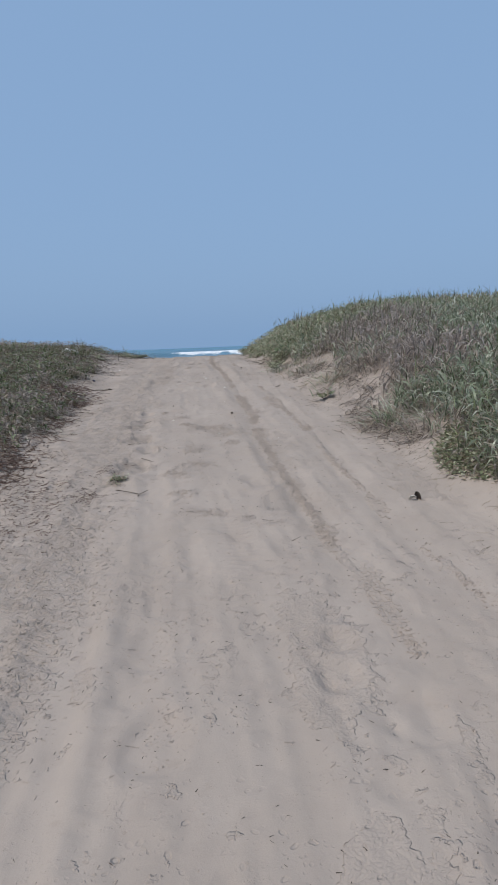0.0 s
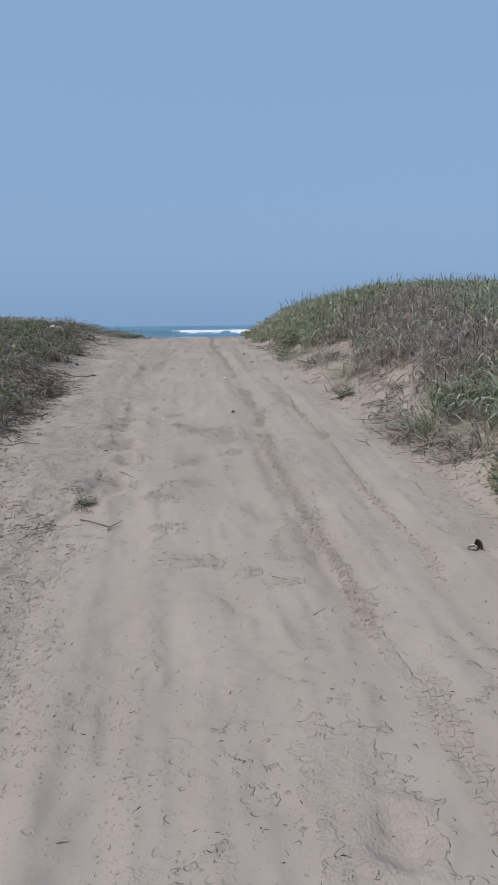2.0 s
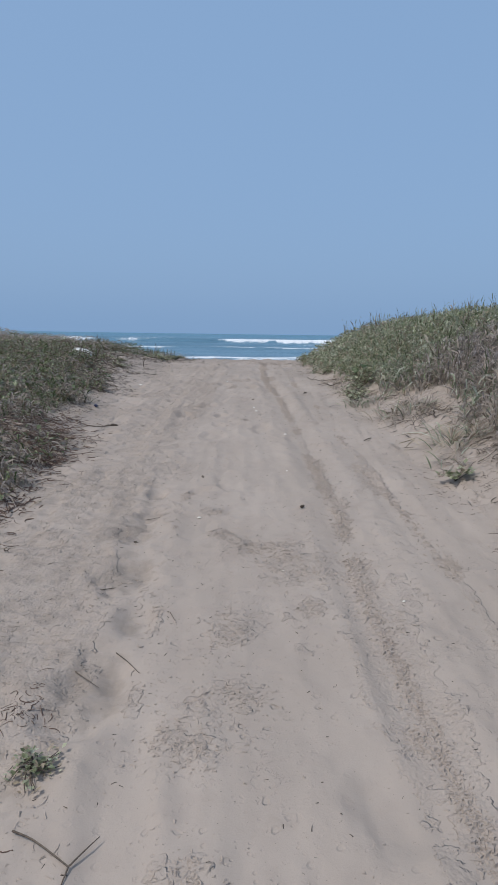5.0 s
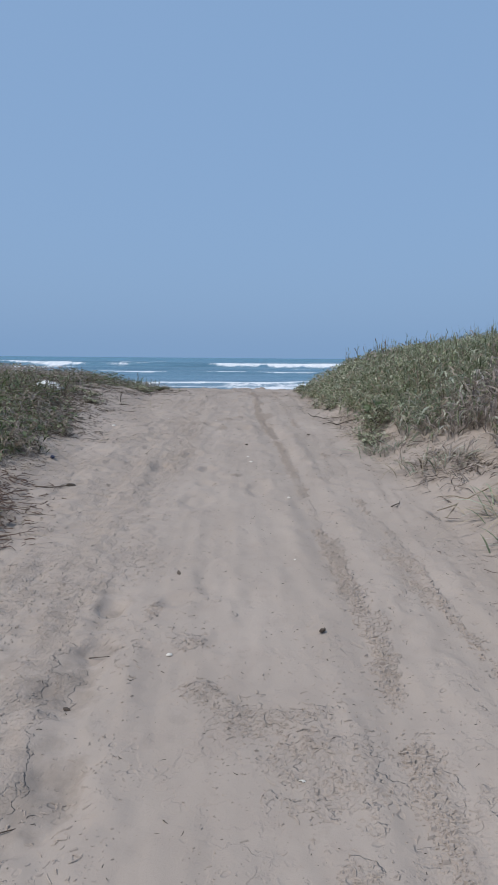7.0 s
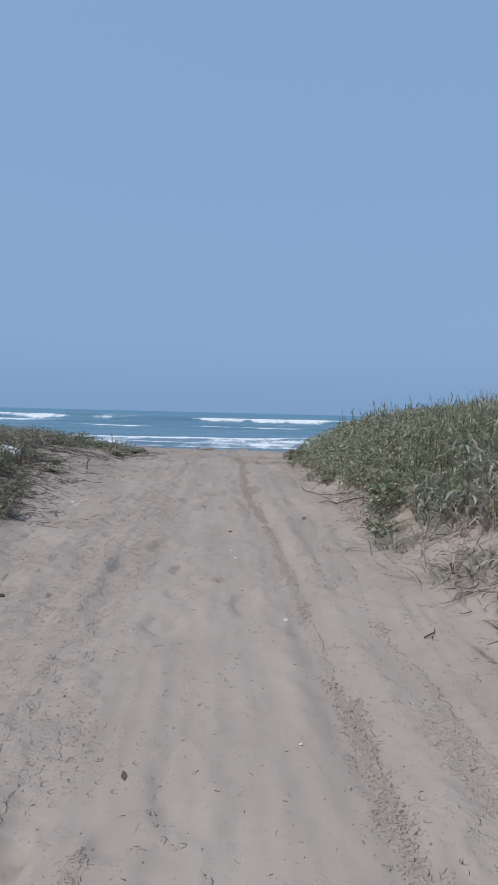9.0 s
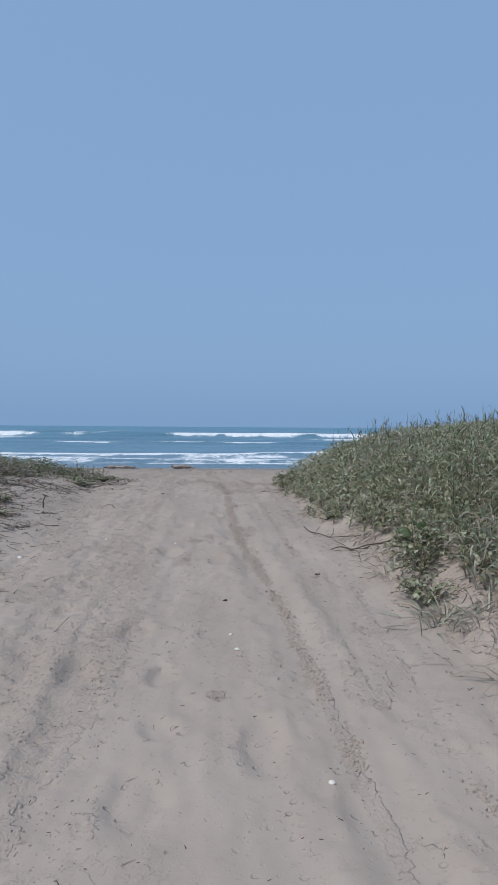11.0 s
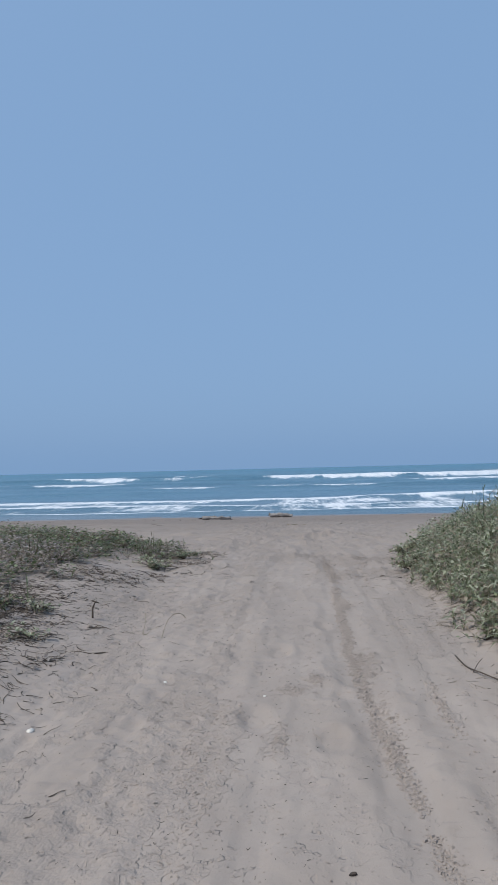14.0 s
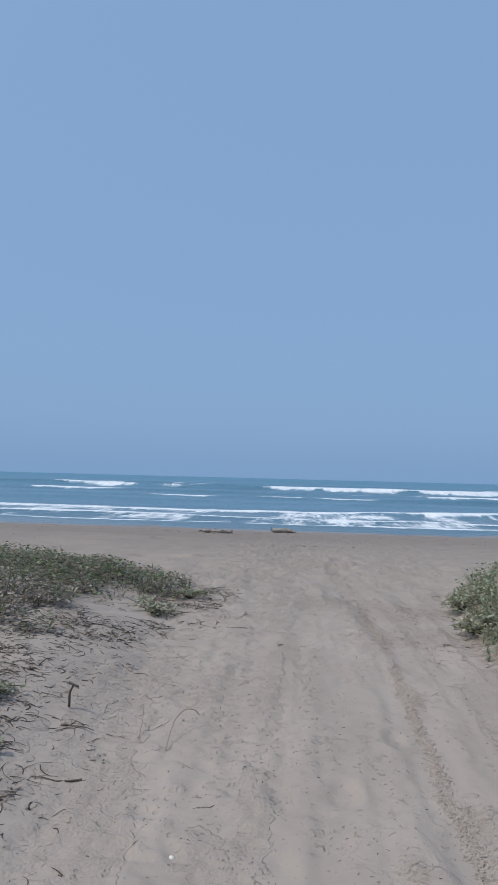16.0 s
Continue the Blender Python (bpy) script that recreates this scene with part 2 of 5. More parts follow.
# ---- the lie of the sand ----
def smooth(a, b, v):
    s = np.clip((v - a) / (b - a), 0, 1)
    return s * s * (3 - 2 * s)


# along the lane: distance ahead, height of the sand, inner edge of the west bank, foot of the east dune
LANE = np.array([
    (-60, -0.9, 2.2, 2.2), (-10, -0.35, 2.2, 2.2), (0, -0.03, 2.1, 2.0), (1, 0.04, 2.0, 1.9), (2, 0.12, 1.9, 1.9), (3, 0.20, 1.8, 1.85), (4, 0.30, 1.75, 1.8), (6, 0.54, 1.7, 1.6),
    (8, 0.765, 1.6, 1.35), (10, 0.94, 1.65, 1.15), (12, 1.09, 1.75, 0.95), (14, 1.22, 1.8, 0.8), (16, 1.30, 1.8, 0.7), (17, 1.315, 1.85, 0.65), (18, 1.32, 1.95, 0.65),
    (20, 1.29, 2.4, 0.8), (22, 1.22, 3.0, 1.2), (24, 1.13, 4, 2), (28, 0.91, 5, 3), (40, 0.23, 6, 4), (60, -0.85, 6, 4), (80, -1.9, 6, 4), (200, -5.0, 6, 4), (4600, -30, 6, 4)])


def lane(y, column):
    return sum(np.interp(y + s, LANE[:, 0], LANE[:, column]) for s in (-0.9, -0.45, 0, 0.45, 0.9)) / 5


def form(x, y):
    """The sand without its small relief."""
    z = lane(y, 1)
    west, east = -x - lane(y, 2), x - lane(y, 3)
    w, e = np.maximum(west, 0), np.maximum(east, 0)
    end = 1 - smooth(18.2, 24.0, y - 0.25 * e)
    z = z + (0.14 * (1 - np.exp(-(w / 0.5) ** 1.5)) + 0.50 * (1 - np.exp(-(w / 3.9) ** 2))) * (1 - smooth(18.5, 23.5, y - 0.35 * w))
    z = z + 0.05 * smooth(0.3, 1.1, w) * np.exp(-((y - 17.2) / 1.3) ** 2)
    return z + np.interp(y, [6, 10, 14, 18], [0.66, 0.70, 0.84, 0.84]) * (1 - np.exp(-(e / 1.15) ** 1.35)) * end


# wheel tracks: half width, depth, then the line as distance ahead and place across
RUTS = [
    (0.115, 0.040, [(-4, 1.0), (2.3, 0.89), (3.1, 0.85), (3.65, 0.78), (4.9, 0.64), (5.7, 0.53), (7.1, 0.41), (8.3, 0.40), (9.4, 0.30), (10.7, 0.22), (12.3, 0.12), (13.2, 0.03), (14.3, -0.10), (17.4, -0.12), (24, -0.3), (34, 0.4)]),
    (0.105, 0.026, [(-4, 1.7), (2, 1.45), (3.4, 1.34), (4.8, 1.15), (5.8, 1.01), (7, 0.92), (8.2, 0.82), (9.1, 0.74), (10.2, 0.64), (12, 0.50), (14, 0.32), (17, 0.22), (24, 0.5)]),
    (0.10, 0.012, [(-4, 0.4), (2.4, 0.24), (3, 0.19), (4.2, 0.15), (6, 0.05), (9, -0.12), (12, -0.32), (16, -0.50), (22, -0.9)]),
    (0.13, 0.040, [(-4, -0.5), (2.4, -0.66), (3.6, -0.76), (5.1, -0.95), (7.7, -1.17), (10, -1.28), (12, -1.25), (14, -1.13), (16.5, -1.15), (20, -1.3), (26, -2.0)]),
    (0.09, 0.028, [(-4, -0.2), (2.5, -0.34), (5, -0.45), (7.1, -0.68), (9, -0.85), (10.2, -0.92), (13, -0.93), (14.7, -0.90), (18, -0.8), (24, -0.6)]),
    (0.08, 0.020, [(8, -0.30), (10, -0.42), (12, -0.55), (14, -0.62), (16, -0.55), (20, -0.3)]),
    (0.20, 0.07, [(16.5, 0.22), (18.5, 0.0), (20.4, -0.27), (23.4, -0.78), (25.3, -1.2), (27.7, -1.72), (32, -2.8), (40, -4.6)]),
    (0.18, 0.09, [(17.5, 1.3), (20.4, 1.1), (23.4, 0.6), (25.3, 0.2), (27.7, -0.3), (32, -1.4), (40, -3.2)]),
]
# trodden hollows: place, half length across and ahead, depth
HOLLOWS = [(-0.74, 6.14, 0.17, 0.34, 0.060), (-0.78, 7.12, 0.17, 0.27, 0.050), (-0.65, 6.68, 0.09, 0.15, 0.030), (-0.84, 7.72, 0.15, 0.26, 0.035), (-0.80, 8.42, 0.08, 0.11, 0.045), (-0.78, 8.02, 0.10, 0.10, 0.04), (-0.50, 8.50, 0.09, 0.09, 0.03),
           (-0.95, 11.29, 0.08, 0.21, 0.040), (-0.72, 11.80, 0.11, 0.18, 0.035), (-0.54, 11.22, 0.07, 0.14, 0.030), (-0.52, 10.70, 0.09, 0.10, 0.035),
           (-0.57, 14.74, 0.09, 0.15, 0.035), (-0.27, 15.42, 0.07, 0.14, 0.032), (-0.66, 13.62, 0.11, 0.16, 0.040), (-0.26, 13.35, 0.10, 0.13, 0.035), (-0.24, 13.95, 0.10, 0.15, 0.030)]
HOLLOWS += [(0.52, 5.05, 0.17, 0.30, 0.028), (0.58, 4.35, 0.20, 0.42, 0.026), (0.35, 5.6, 0.16, 0.20, 0.026), (0.54, 3.10, 0.10, 0.12, 0.040), (0.50, 2.80, 0.10, 0.13, 0.040), (0.72, 2.50, 0.16, 0.26, 0.040),
            (-0.23, 2.42, 0.12, 0.22, 0.040), (-0.30, 3.1, 0.12, 0.25, 0.025), (-0.1, 10.6, 0.10, 0.22, 0.03), (-0.55, 10.2, 0.12, 0.24, 0.03)]
dice = np.random.default_rng(11)
for _ in range(150):
    hy = dice.uniform(1.5, 27)
    HOLLOWS.append((dice.uniform(-1.35, 0.95) - 0.02 * hy, hy, dice.uniform(0.045, 0.075), dice.uniform(0.10, 0.17), dice.uniform(0.005, 0.014)))
# patches of broken crust: place, reach across and ahead
BROKEN = [(0.10, 7.34, 0.20, 0.34), (-0.14, 7.55, 0.16, 0.14), (-0.32, 7.72, 0.10, 0.10), (0.32, 7.16, 0.07, 0.06), (-0.20, 6.60, 0.10, 0.14), (-0.32, 6.08, 0.06, 0.09), (0.16, 6.84, 0.07, 0.11), (-0.56, 6.63, 0.03, 0.14), (-0.55, 6.10, 0.04, 0.10),
          (-0.33, 5.86, 0.17, 0.13), (-0.26, 5.33, 0.10, 0.10), (-0.10, 4.90, 0.20, 0.08), (0.18, 4.76, 0.07, 0.06), (0.34, 4.62, 0.12, 0.08), (0.57, 5.53, 0.08, 0.16), (0.48, 5.93, 0.07, 0.10), (-0.15, 6.15, 0.12, 0.10), (0.68, 4.45, 0.09, 0.2),
          (-1.0, 4.2, 0.12, 1.5), (-0.85, 3.0, 0.14, 0.9), (-0.42, 8.06, 0.09, 0.07), (-0.60, 8.4, 0.04, 0.12)]
BROKEN += [(0.34, 9.16, 0.06, 0.26), (0.34, 8.64, 0.05, 0.12), (0.44, 8.06, 0.05, 0.10), (0.68, 9.18, 0.10, 0.26), (0.70, 8.76, 0.05, 0.14), (0.74, 8.60, 0.06, 0.10), (0.94, 7.34, 0.05, 0.14), (0.46, 7.22, 0.07, 0.24), (0.54, 6.72, 0.05, 0.12), (0.40, 7.90, 0.07, 0.12),
           (-0.28, 10.98, 0.05, 0.06), (-0.85, 11.8, 0.14, 0.7), (-0.05, 16.10, 0.08, 0.18), (0.01, 14.52, 0.07, 0.30), (0.02, 13.48, 0.07, 0.34), (-0.46, 14.0, 0.09, 0.08), (-0.53, 13.34, 0.07, 0.22), (-0.34, 14.17, 0.07, 0.12),
           (-0.85, 13.3, 0.16, 0.7), (0.1, 17.8, 0.5, 0.5), (-0.5, 19.5, 0.8, 0.6), (0.3, 19.0, 0.6, 0.5)]


def rut_line(rut, y):
    pts = np.array(rut[2])
    return sum(np.interp(y + s, pts[:, 0], pts[:, 1]) for s in (-0.5, -0.25, 0, 0.25, 0.5)) / 5


def relief(x, y):
    """Humps, ruts, prints and crumbs, added to the form."""
    wild = smooth(0.1, 1.2, np.maximum(-x - lane(y, 2), x - lane(y, 3)))
    r = 0.014 * rough(x / 1.3, y / 1.7, 3, 3) + 0.0085 * rough(x / 0.42, y / 0.55, 11, 4) * (1 + wild)
    r = r + wild * 0.13 * rough(x / 2.3, y / 2.3, 29, 3)
    near = (y > -6) & (y < 40) & (np.abs(x) < 4)
    q = np.zeros_like(r)
    xs, ys = x[near], y[near]
    s = 0.007 * rough(xs / 0.13, ys / 0.17, 41, 3)
    drift = xs - rut_line(RUTS[0], ys)
    s = s + 0.003 * np.tanh(2.2 * rough(drift / 0.15, ys / 1.9, 61, 3)) * smooth(1.9, 1.2, np.abs(xs + 0.3))
    s = s + 0.004 * np.tanh(3 * rough((xs - rut_line(RUTS[3], ys)) / 0.06, ys / 0.8, 64, 2))
    # coarse, trampled sand towards the west bank
    coarse = smooth(-0.50, -0.95, xs + 0.25 * rough(xs / 0.5, ys / 0.6, 44, 3) + 0.15 * smooth(8, 12, ys)) * smooth(-2.3, -1.9, xs)
    coarse = np.maximum(coarse, 0.7 * smooth(16, 19, ys))
    s = s + coarse * (0.006 * np.tanh(4 * rough(xs / 0.06, ys / 0.05, 46, 3)) - 0.008 * smooth(0.10, 0.28, rough(xs / 0.16, ys / 0.11, 48, 3)))
    # ragged ledges left by feet and tyres
    for seed, wide, long, step in ((301, 0.42, 0.60, 0.008), (311, 0.22, 0.30, 0.005), (321, 0.30, 1.10, 0.006)):
        s = s + step * smooth(-0.018, 0.018, rough(xs / wide, ys / long, seed, 5) - 0.04) * smooth(-0.15, 0.15, rough(xs / 1.1, ys / 1.4, seed + 7, 3))
    wob = 0.02 * rough(xs * 0 + 3.1, ys / 1.2, 57, 3)
    for k, rut in enumerate(RUTS):
        half, depth, pts = rut
        d = np.abs(xs - rut_line(rut, ys) - wob)
        on = smooth(pts[0][0] - 0.5, pts[0][0] + 0.5, ys) * (1 - smooth(pts[-1][0] - 2, pts[-1][0], ys))
        on = on * 0.32 * (0.75 + 0.9 * rough(xs / 0.9, ys / 1.1, 70 + k, 2))
        s = s - on * depth * np.exp(-(d / half) ** 4)
        s = s + on * 0.65 * depth * np.exp(-((d - 1.7 * half) / (0.55 * half)) ** 2) * (1 + 1.6 * rough(xs / 0.07, ys / 0.07, 83 + k, 2))
        s = s + 0.0055 * ((k == 2) * smooth(5.5, 4.5, ys) + (k == 5) * np.exp(-((ys - 10.9) / 0.7) ** 2)) * np.exp(-(d / half) ** 6) * np.sin(ys * 2 * np.pi / 0.062 + 5 * rough(xs / 0.3, ys / 0.3, 8, 2)) * smooth(-0.1, 0.25, rough(xs / 0.8, ys / 1.2, 90 + k, 2))
    for hx, hy, a, b, depth in HOLLOWS:
        m = (np.abs(xs - hx) < 2.2 * a) & (np.abs(ys - hy) < 2.2 * b)
        d = np.hypot((xs[m] - hx) / a, (ys[m] - hy) / b) + 0.35 * rough(xs[m] / 0.12, ys[m] / 0.12, 97, 2)
        s[m] += 0.62 * (-depth * (1 - smooth(0.45, 1.05, d)) + 0.22 * depth * np.exp(-((d - 1.25) / 0.22) ** 2))
    for bx, by, a, b in BROKEN:
        m = (np.abs(xs - bx) < 1.6 * a) & (np.abs(ys - by) < 1.6 * b)
        d = np.hypot((xs[m] - bx) / a, (ys[m] - by) / b)
        s[m] += (1 - smooth(0.5, 1.3, d)) * 0.014 * np.abs(rough(xs[m] / 0.05, ys[m] / 0.04, 101, 3))
    q[near] = s
    beach = smooth(17, 24, y) * (1 - smooth(45, 54, y))
    return r + q + beach * (0.045 * rough(x / 1.0, y / 1.3, 7, 4) + 0.022 * np.tanh(3 * rough(x / 0.22, y / 0.30, 17, 4)) + 0.030 * np.tanh(4 * rough(x / 0.8 + y / 2.2, y / 0.32, 19, 4)))


def crumbled(x, y):
    """0 to 1: where wheels and feet have broken the crust."""
    v = 0.3 * smooth(0.26, 0.42, rough(x / 0.35, y / 0.5, 120, 6))
    v = np.maximum(v, 0.95 * smooth(-0.18, 0.12, rough(x / 0.22, y / 0.5, 121, 5)) * smooth(-0.60, -0.90, x + 0.12 * rough(x / 0.4, y / 0.5, 123, 3)))
    for k, wide, aside in ((0, 0.035, 0.0), (1, 0.028, 0.0), (3, 0.08, 0.17), (6, 0.20, 0.25), (7, 0.16, 0.2)):
        d = np.abs(x - rut_line(RUTS[k], y) - aside + 0.05 * rough(x * 0 + 1.7, y / 0.5, 130 + k, 3))
        v = np.maximum(v, np.exp(-(d / wide) ** 4) * smooth(-0.10, 0.08, rough(x / 0.5, y / 1.1, 140 + k, 4)))
    for bx, by, a, c in BROKEN:
        d = np.hypot((x - bx) / a, (y - by) / c) + 0.9 * rough(x / 0.12, y / 0.09, 150, 4)
        v = np.maximum(v, 0.9 * (1 - smooth(0.6, 1.1, d)))
    return v * smooth(-8, 0, y) * (1 - 0.5 * smooth(20, 26, y)) * (1 - smooth(44, 52, y))


def damp_and_shade(x, y):
    """0 to 1: where damp turned-up sand and painted-in relief shade darken the colour."""
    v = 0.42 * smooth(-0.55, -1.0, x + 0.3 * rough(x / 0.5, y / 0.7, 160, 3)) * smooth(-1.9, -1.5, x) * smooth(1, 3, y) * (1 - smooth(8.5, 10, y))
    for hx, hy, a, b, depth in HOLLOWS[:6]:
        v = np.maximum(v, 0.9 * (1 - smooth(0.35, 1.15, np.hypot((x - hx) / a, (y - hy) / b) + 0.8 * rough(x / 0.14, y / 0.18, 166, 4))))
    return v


def sand(x, y):
    x, y = np.asarray(x, float), np.asarray(y, float)
    shape = np.broadcast(x, y).shape
    x, y = np.broadcast_to(x, shape).ravel(), np.broadcast_to(y, shape).ravel()
    return (form(x, y) + relief(x, y)).reshape(shape)


def lines(*spans):
    """Grid lines: from, to, first step, last step."""
    out = [spans[0][0]]
    for a, b, first, last in spans:
        p = a
        while p < b - 1e-6:
            k = (p - a) / (b - a)
            p = min(b, p + first * (last / first) ** k)
            out.append(p)
    return np.array(out)


def mesh_of(name, verts, faces, mat, flat=False):
    """A mesh out of arrays: verts n x 3, faces n x 3 or n x 4."""
    verts, faces = np.asarray(verts, np.float32), np.asarray(faces, np.int32)
    n, k = faces.shape
    me = bpy.data.meshes.new(name)
    me.vertices.add(len(verts))
    me.vertices.foreach_set("co", verts.ravel())
    me.loops.add(n * k)
    me.loops.foreach_set("vertex_index", faces.ravel())
    me.polygons.add(n)
    me.polygons.foreach_set("loop_start", np.arange(0, n * k, k, dtype=np.int32))
    me.polygons.foreach_set("use_smooth", np.full(n, not flat))
    me.update(calc_edges=True)
    me.validate()
    me.materials.append(mat)
    return me


def sheet(name, gx, gy, z, mat):
    X, Y = np.meshgrid(gx, gy)
    n, m = len(gx), len(gy)
    i = (np.arange(m - 1)[:, None] * n + np.arange(n - 1)).ravel()
    faces = np.stack([i, i + 1, i + n + 1, i + n], 1)
    return mesh_of(name, np.stack([X.ravel(), Y.ravel(), z.ravel()], 1), faces, mat)


# ---- ground ----
gx = lines((-2600, -60, 400, 12), (-60, -6, 6, 0.4), (-6, -2.3, 0.25, 0.04), (-2.3, 1.7, 0.0205, 0.0205), (1.7, 6, 0.04, 0.25), (6, 60, 0.4, 6), (60, 2600, 12, 400))
gy = lines((-300, -8, 40, 1), (-8, 1.6, 0.6, 0.08), (1.6, 16.5, 0.020, 0.020), (16.5, 26, 0.03, 0.10), (26, 60, 0.12, 0.6), (60, 200, 2, 20), (200, 4600, 60, 900))
GX, GY = np.meshgrid(gx, gy)
ground = tagged(new("ground", sheet("ground", gx, gy, sand(GX, GY), SAND)), "pale dry beach sand with wheel tracks and footprints between grassy dunes", "sand", kind="structure")


ground.data.attributes.new("damp_and_shade", "FLOAT", "POINT").data.foreach_set("value", damp_and_shade(GX.ravel(), GY.ravel()).astype(np.float32))
ground.data.attributes.new("loose", "FLOAT", "POINT").data.foreach_set("value", crumbled(GX.ravel(), GY.ravel()).astype(np.float32))


# ---- sea ----
SEA = -0.85
sx = lines((-2600, -130, 350, 6), (-130, 130, 1.3, 1.3), (130, 2600, 6, 350))
sy = lines((56, 104, 0.42, 0.42), (104, 330, 0.7, 3.5), (330, 4600, 6, 420))
SX, SY = np.meshgrid(sx, sy)
# surf: distance from the camera's start, height of the ridge, length of its back, reach of the foam in front, how broken it is
SURF = [(67, 0.05, 1.0, 1.4, 1.0), (74, 0.14, 2.0, 2.6, 0.75), (87, 0.60, 3.2, 6.5, 1.0), (106, 0.45, 4.0, 3.5, 0.14), (132, 0.55, 6.0, 5.0, 0.10), (165, 0.60, 7.0, 8.0, 0.20), (222, 1.05, 9.0, 17.0, 0.84), (262, 0.8, 9.0, 9.0, 0.25), (320, 0.6, 10.0, 8.0, 0.06)]


def sea_surface(x, y):
    z = np.full_like(x, SEA)
    foam = np.zeros_like(x)
    for k, (at, high, back_len, front, broken) in enumerate(SURF):
        line_y = at + back_len * (1.2 * rough(x / (back_len * 9), x * 0 + k, 200 + k, 3) + 0.55 * rough(x / (back_len * 2.2), x * 0 + 2 * k, 215 + k, 3))
        d = y - line_y
        size = np.clip(0.75 + 1.3 * rough(x / (18 + at * 0.12), x * 0 + 5 * k, 230 + k, 2), 0.1, 1.6)
        z = z + high * size * np.where(d > 0, np.exp(-(d / back_len) ** 2), np.exp(-(d / (0.45 * back_len)) ** 2))
        torn = smooth(-0.25, 0.18, rough(x / (8 + at * 0.10), y / (3 * back_len) + 3 * k, 260 + k, 5) + 0.62 * (broken - 0.5))
        reach = front * np.clip(0.65 + 1.0 * rough(x / 7, x * 0 + 7 * k, 290 + k, 5), 0.15, 1.4)
        crest = np.exp(-((d + 0.12 * reach) / (0.16 * reach + 0.15)) ** 2)
        foam = np.maximum(foam, torn * (0.62 * smooth(-reach, -0.45 * reach, d) * (1 - smooth(0.10 * back_len, 0.5 * back_len, d)) + 0.75 * crest))
    z = z + 0.10 * smooth(62, 90, y) * rough(x / 7, y / 3.5, 301, 3) * (1 - smooth(300, 900, y))
    wash = smooth(65.5, 67, y + 1.5 * rough(x / 9, x * 0, 305, 4)) * (1 - smooth(86, 92, y)) * np.clip(0.58 + 0.7 * rough(x / 3, y / 9, 307, 4), 0.1, 1.0)
    wisps = 0.30 * smooth(100, 150, y) * (1 - smooth(215, 260, y)) * smooth(0.0, 0.4, rough(x / 30, y / 9, 310, 3))
    return z, np.clip(np.maximum(np.maximum(foam, wash), wisps), 0, 1.4)


sz, sf = sea_surface(SX, SY)
sea = tagged(new("sea", sheet("sea", sx, sy, sz, WATER)), "blue-green sea with white breaking surf under a hazy horizon", "sea", kind="structure")
sea.data.attributes.new("foam", "FLOAT", "POINT").data.foreach_set("value", sf.ravel().astype(np.float32))


# ---- leaves and stalks as arrays ----
def blades(base, way, length, width, lean, droop, steps=3):
    """Arching leaf blades. way: the heading of each; lean: how far it leans out; droop: how far its tip hangs."""
    n = len(base)
    s = np.linspace(0, 1, steps + 1)[None, :, None]
    out = np.stack([np.cos(way), np.sin(way), 0 * way], 1)[:, None, :]
    up = np.array([0, 0, 1.0])[None, None, :]
    L, a, d = length[:, None, None], lean[:, None, None], droop[:, None, None]
    spine = base[:, None, :] + L * (out * (a * s + 0.55 * d * s ** 2) + up * (np.sqrt(np.clip(1 - a ** 2, 0.05, 1)) * s - d * s ** 2.2))
    twist = np.random.default_rng(n).uniform(-0.7, 0.7, n)
    side = np.stack([-np.sin(way + twist), np.cos(way + twist), 0.35 * np.sin(3 * twist)], 1)[:, None, :]
    w = (width[:, None] * np.interp(np.linspace(0, 1, steps + 1), [0, 0.3, 0.7, 1], [0.6, 1, 0.75, 0.06])[None, :])[:, :, None]
    v = np.stack([spine - side * w / 2, spine + side * w / 2], 2).reshape(n, -1, 3)
    k = np.arange(steps)
    f = np.stack([2 * k, 2 * k + 1, 2 * k + 3, 2 * k + 2], 1)
    faces = (np.arange(n) * 2 * (steps + 1))[:, None, None] + f[None]
    return v.reshape(-1, 3), faces.reshape(-1, 4)


def join(pieces):
    verts, faces, n = [], [], 0
    for v, f in pieces:
        verts.append(v)
        faces.append(f + n)
        n += len(v)
    return np.concatenate(verts), np.concatenate(faces)


def shoots(at, high, rng, leaves=6, leaf=(0.15, 0.30), width=(0.009, 0.020), droop=(0.45, 1.1), withers=0):
    """Grass shoots: a stem with leaves that arch out from it. Returns the fresh parts and, of the lowest leaves, those that have withered."""
    n = len(at)
    tilt = rng.uniform(0, 2 * np.pi, n)
    slant = rng.uniform(0, 0.3, n)
    head = np.stack([np.cos(tilt) * slant, np.sin(tilt) * slant, np.ones(n)], 1)
    pieces = [blades(at, tilt, high * 1.05, np.full(n, 0.006), slant, np.full(n, 0.05))]
    dead = []
    spin = rng.uniform(0, 2 * np.pi, n)
    for k in range(leaves):
        f = (k + 0.4) / leaves * rng.uniform(0.7, 1.1, n)
        base = at + head * (high * f * 0.85)[:, None]
        way = spin + k * 2.6 + rng.normal(0, 0.5, n)
        (dead if k < withers else pieces).append(blades(base, way, rng.uniform(*leaf, n) * (0.8 + 0.4 * high / 0.35) * 0.9, rng.uniform(*width, n), rng.uniform(0.12, 0.6, n), rng.uniform(*droop, n)))
    return pieces, dead


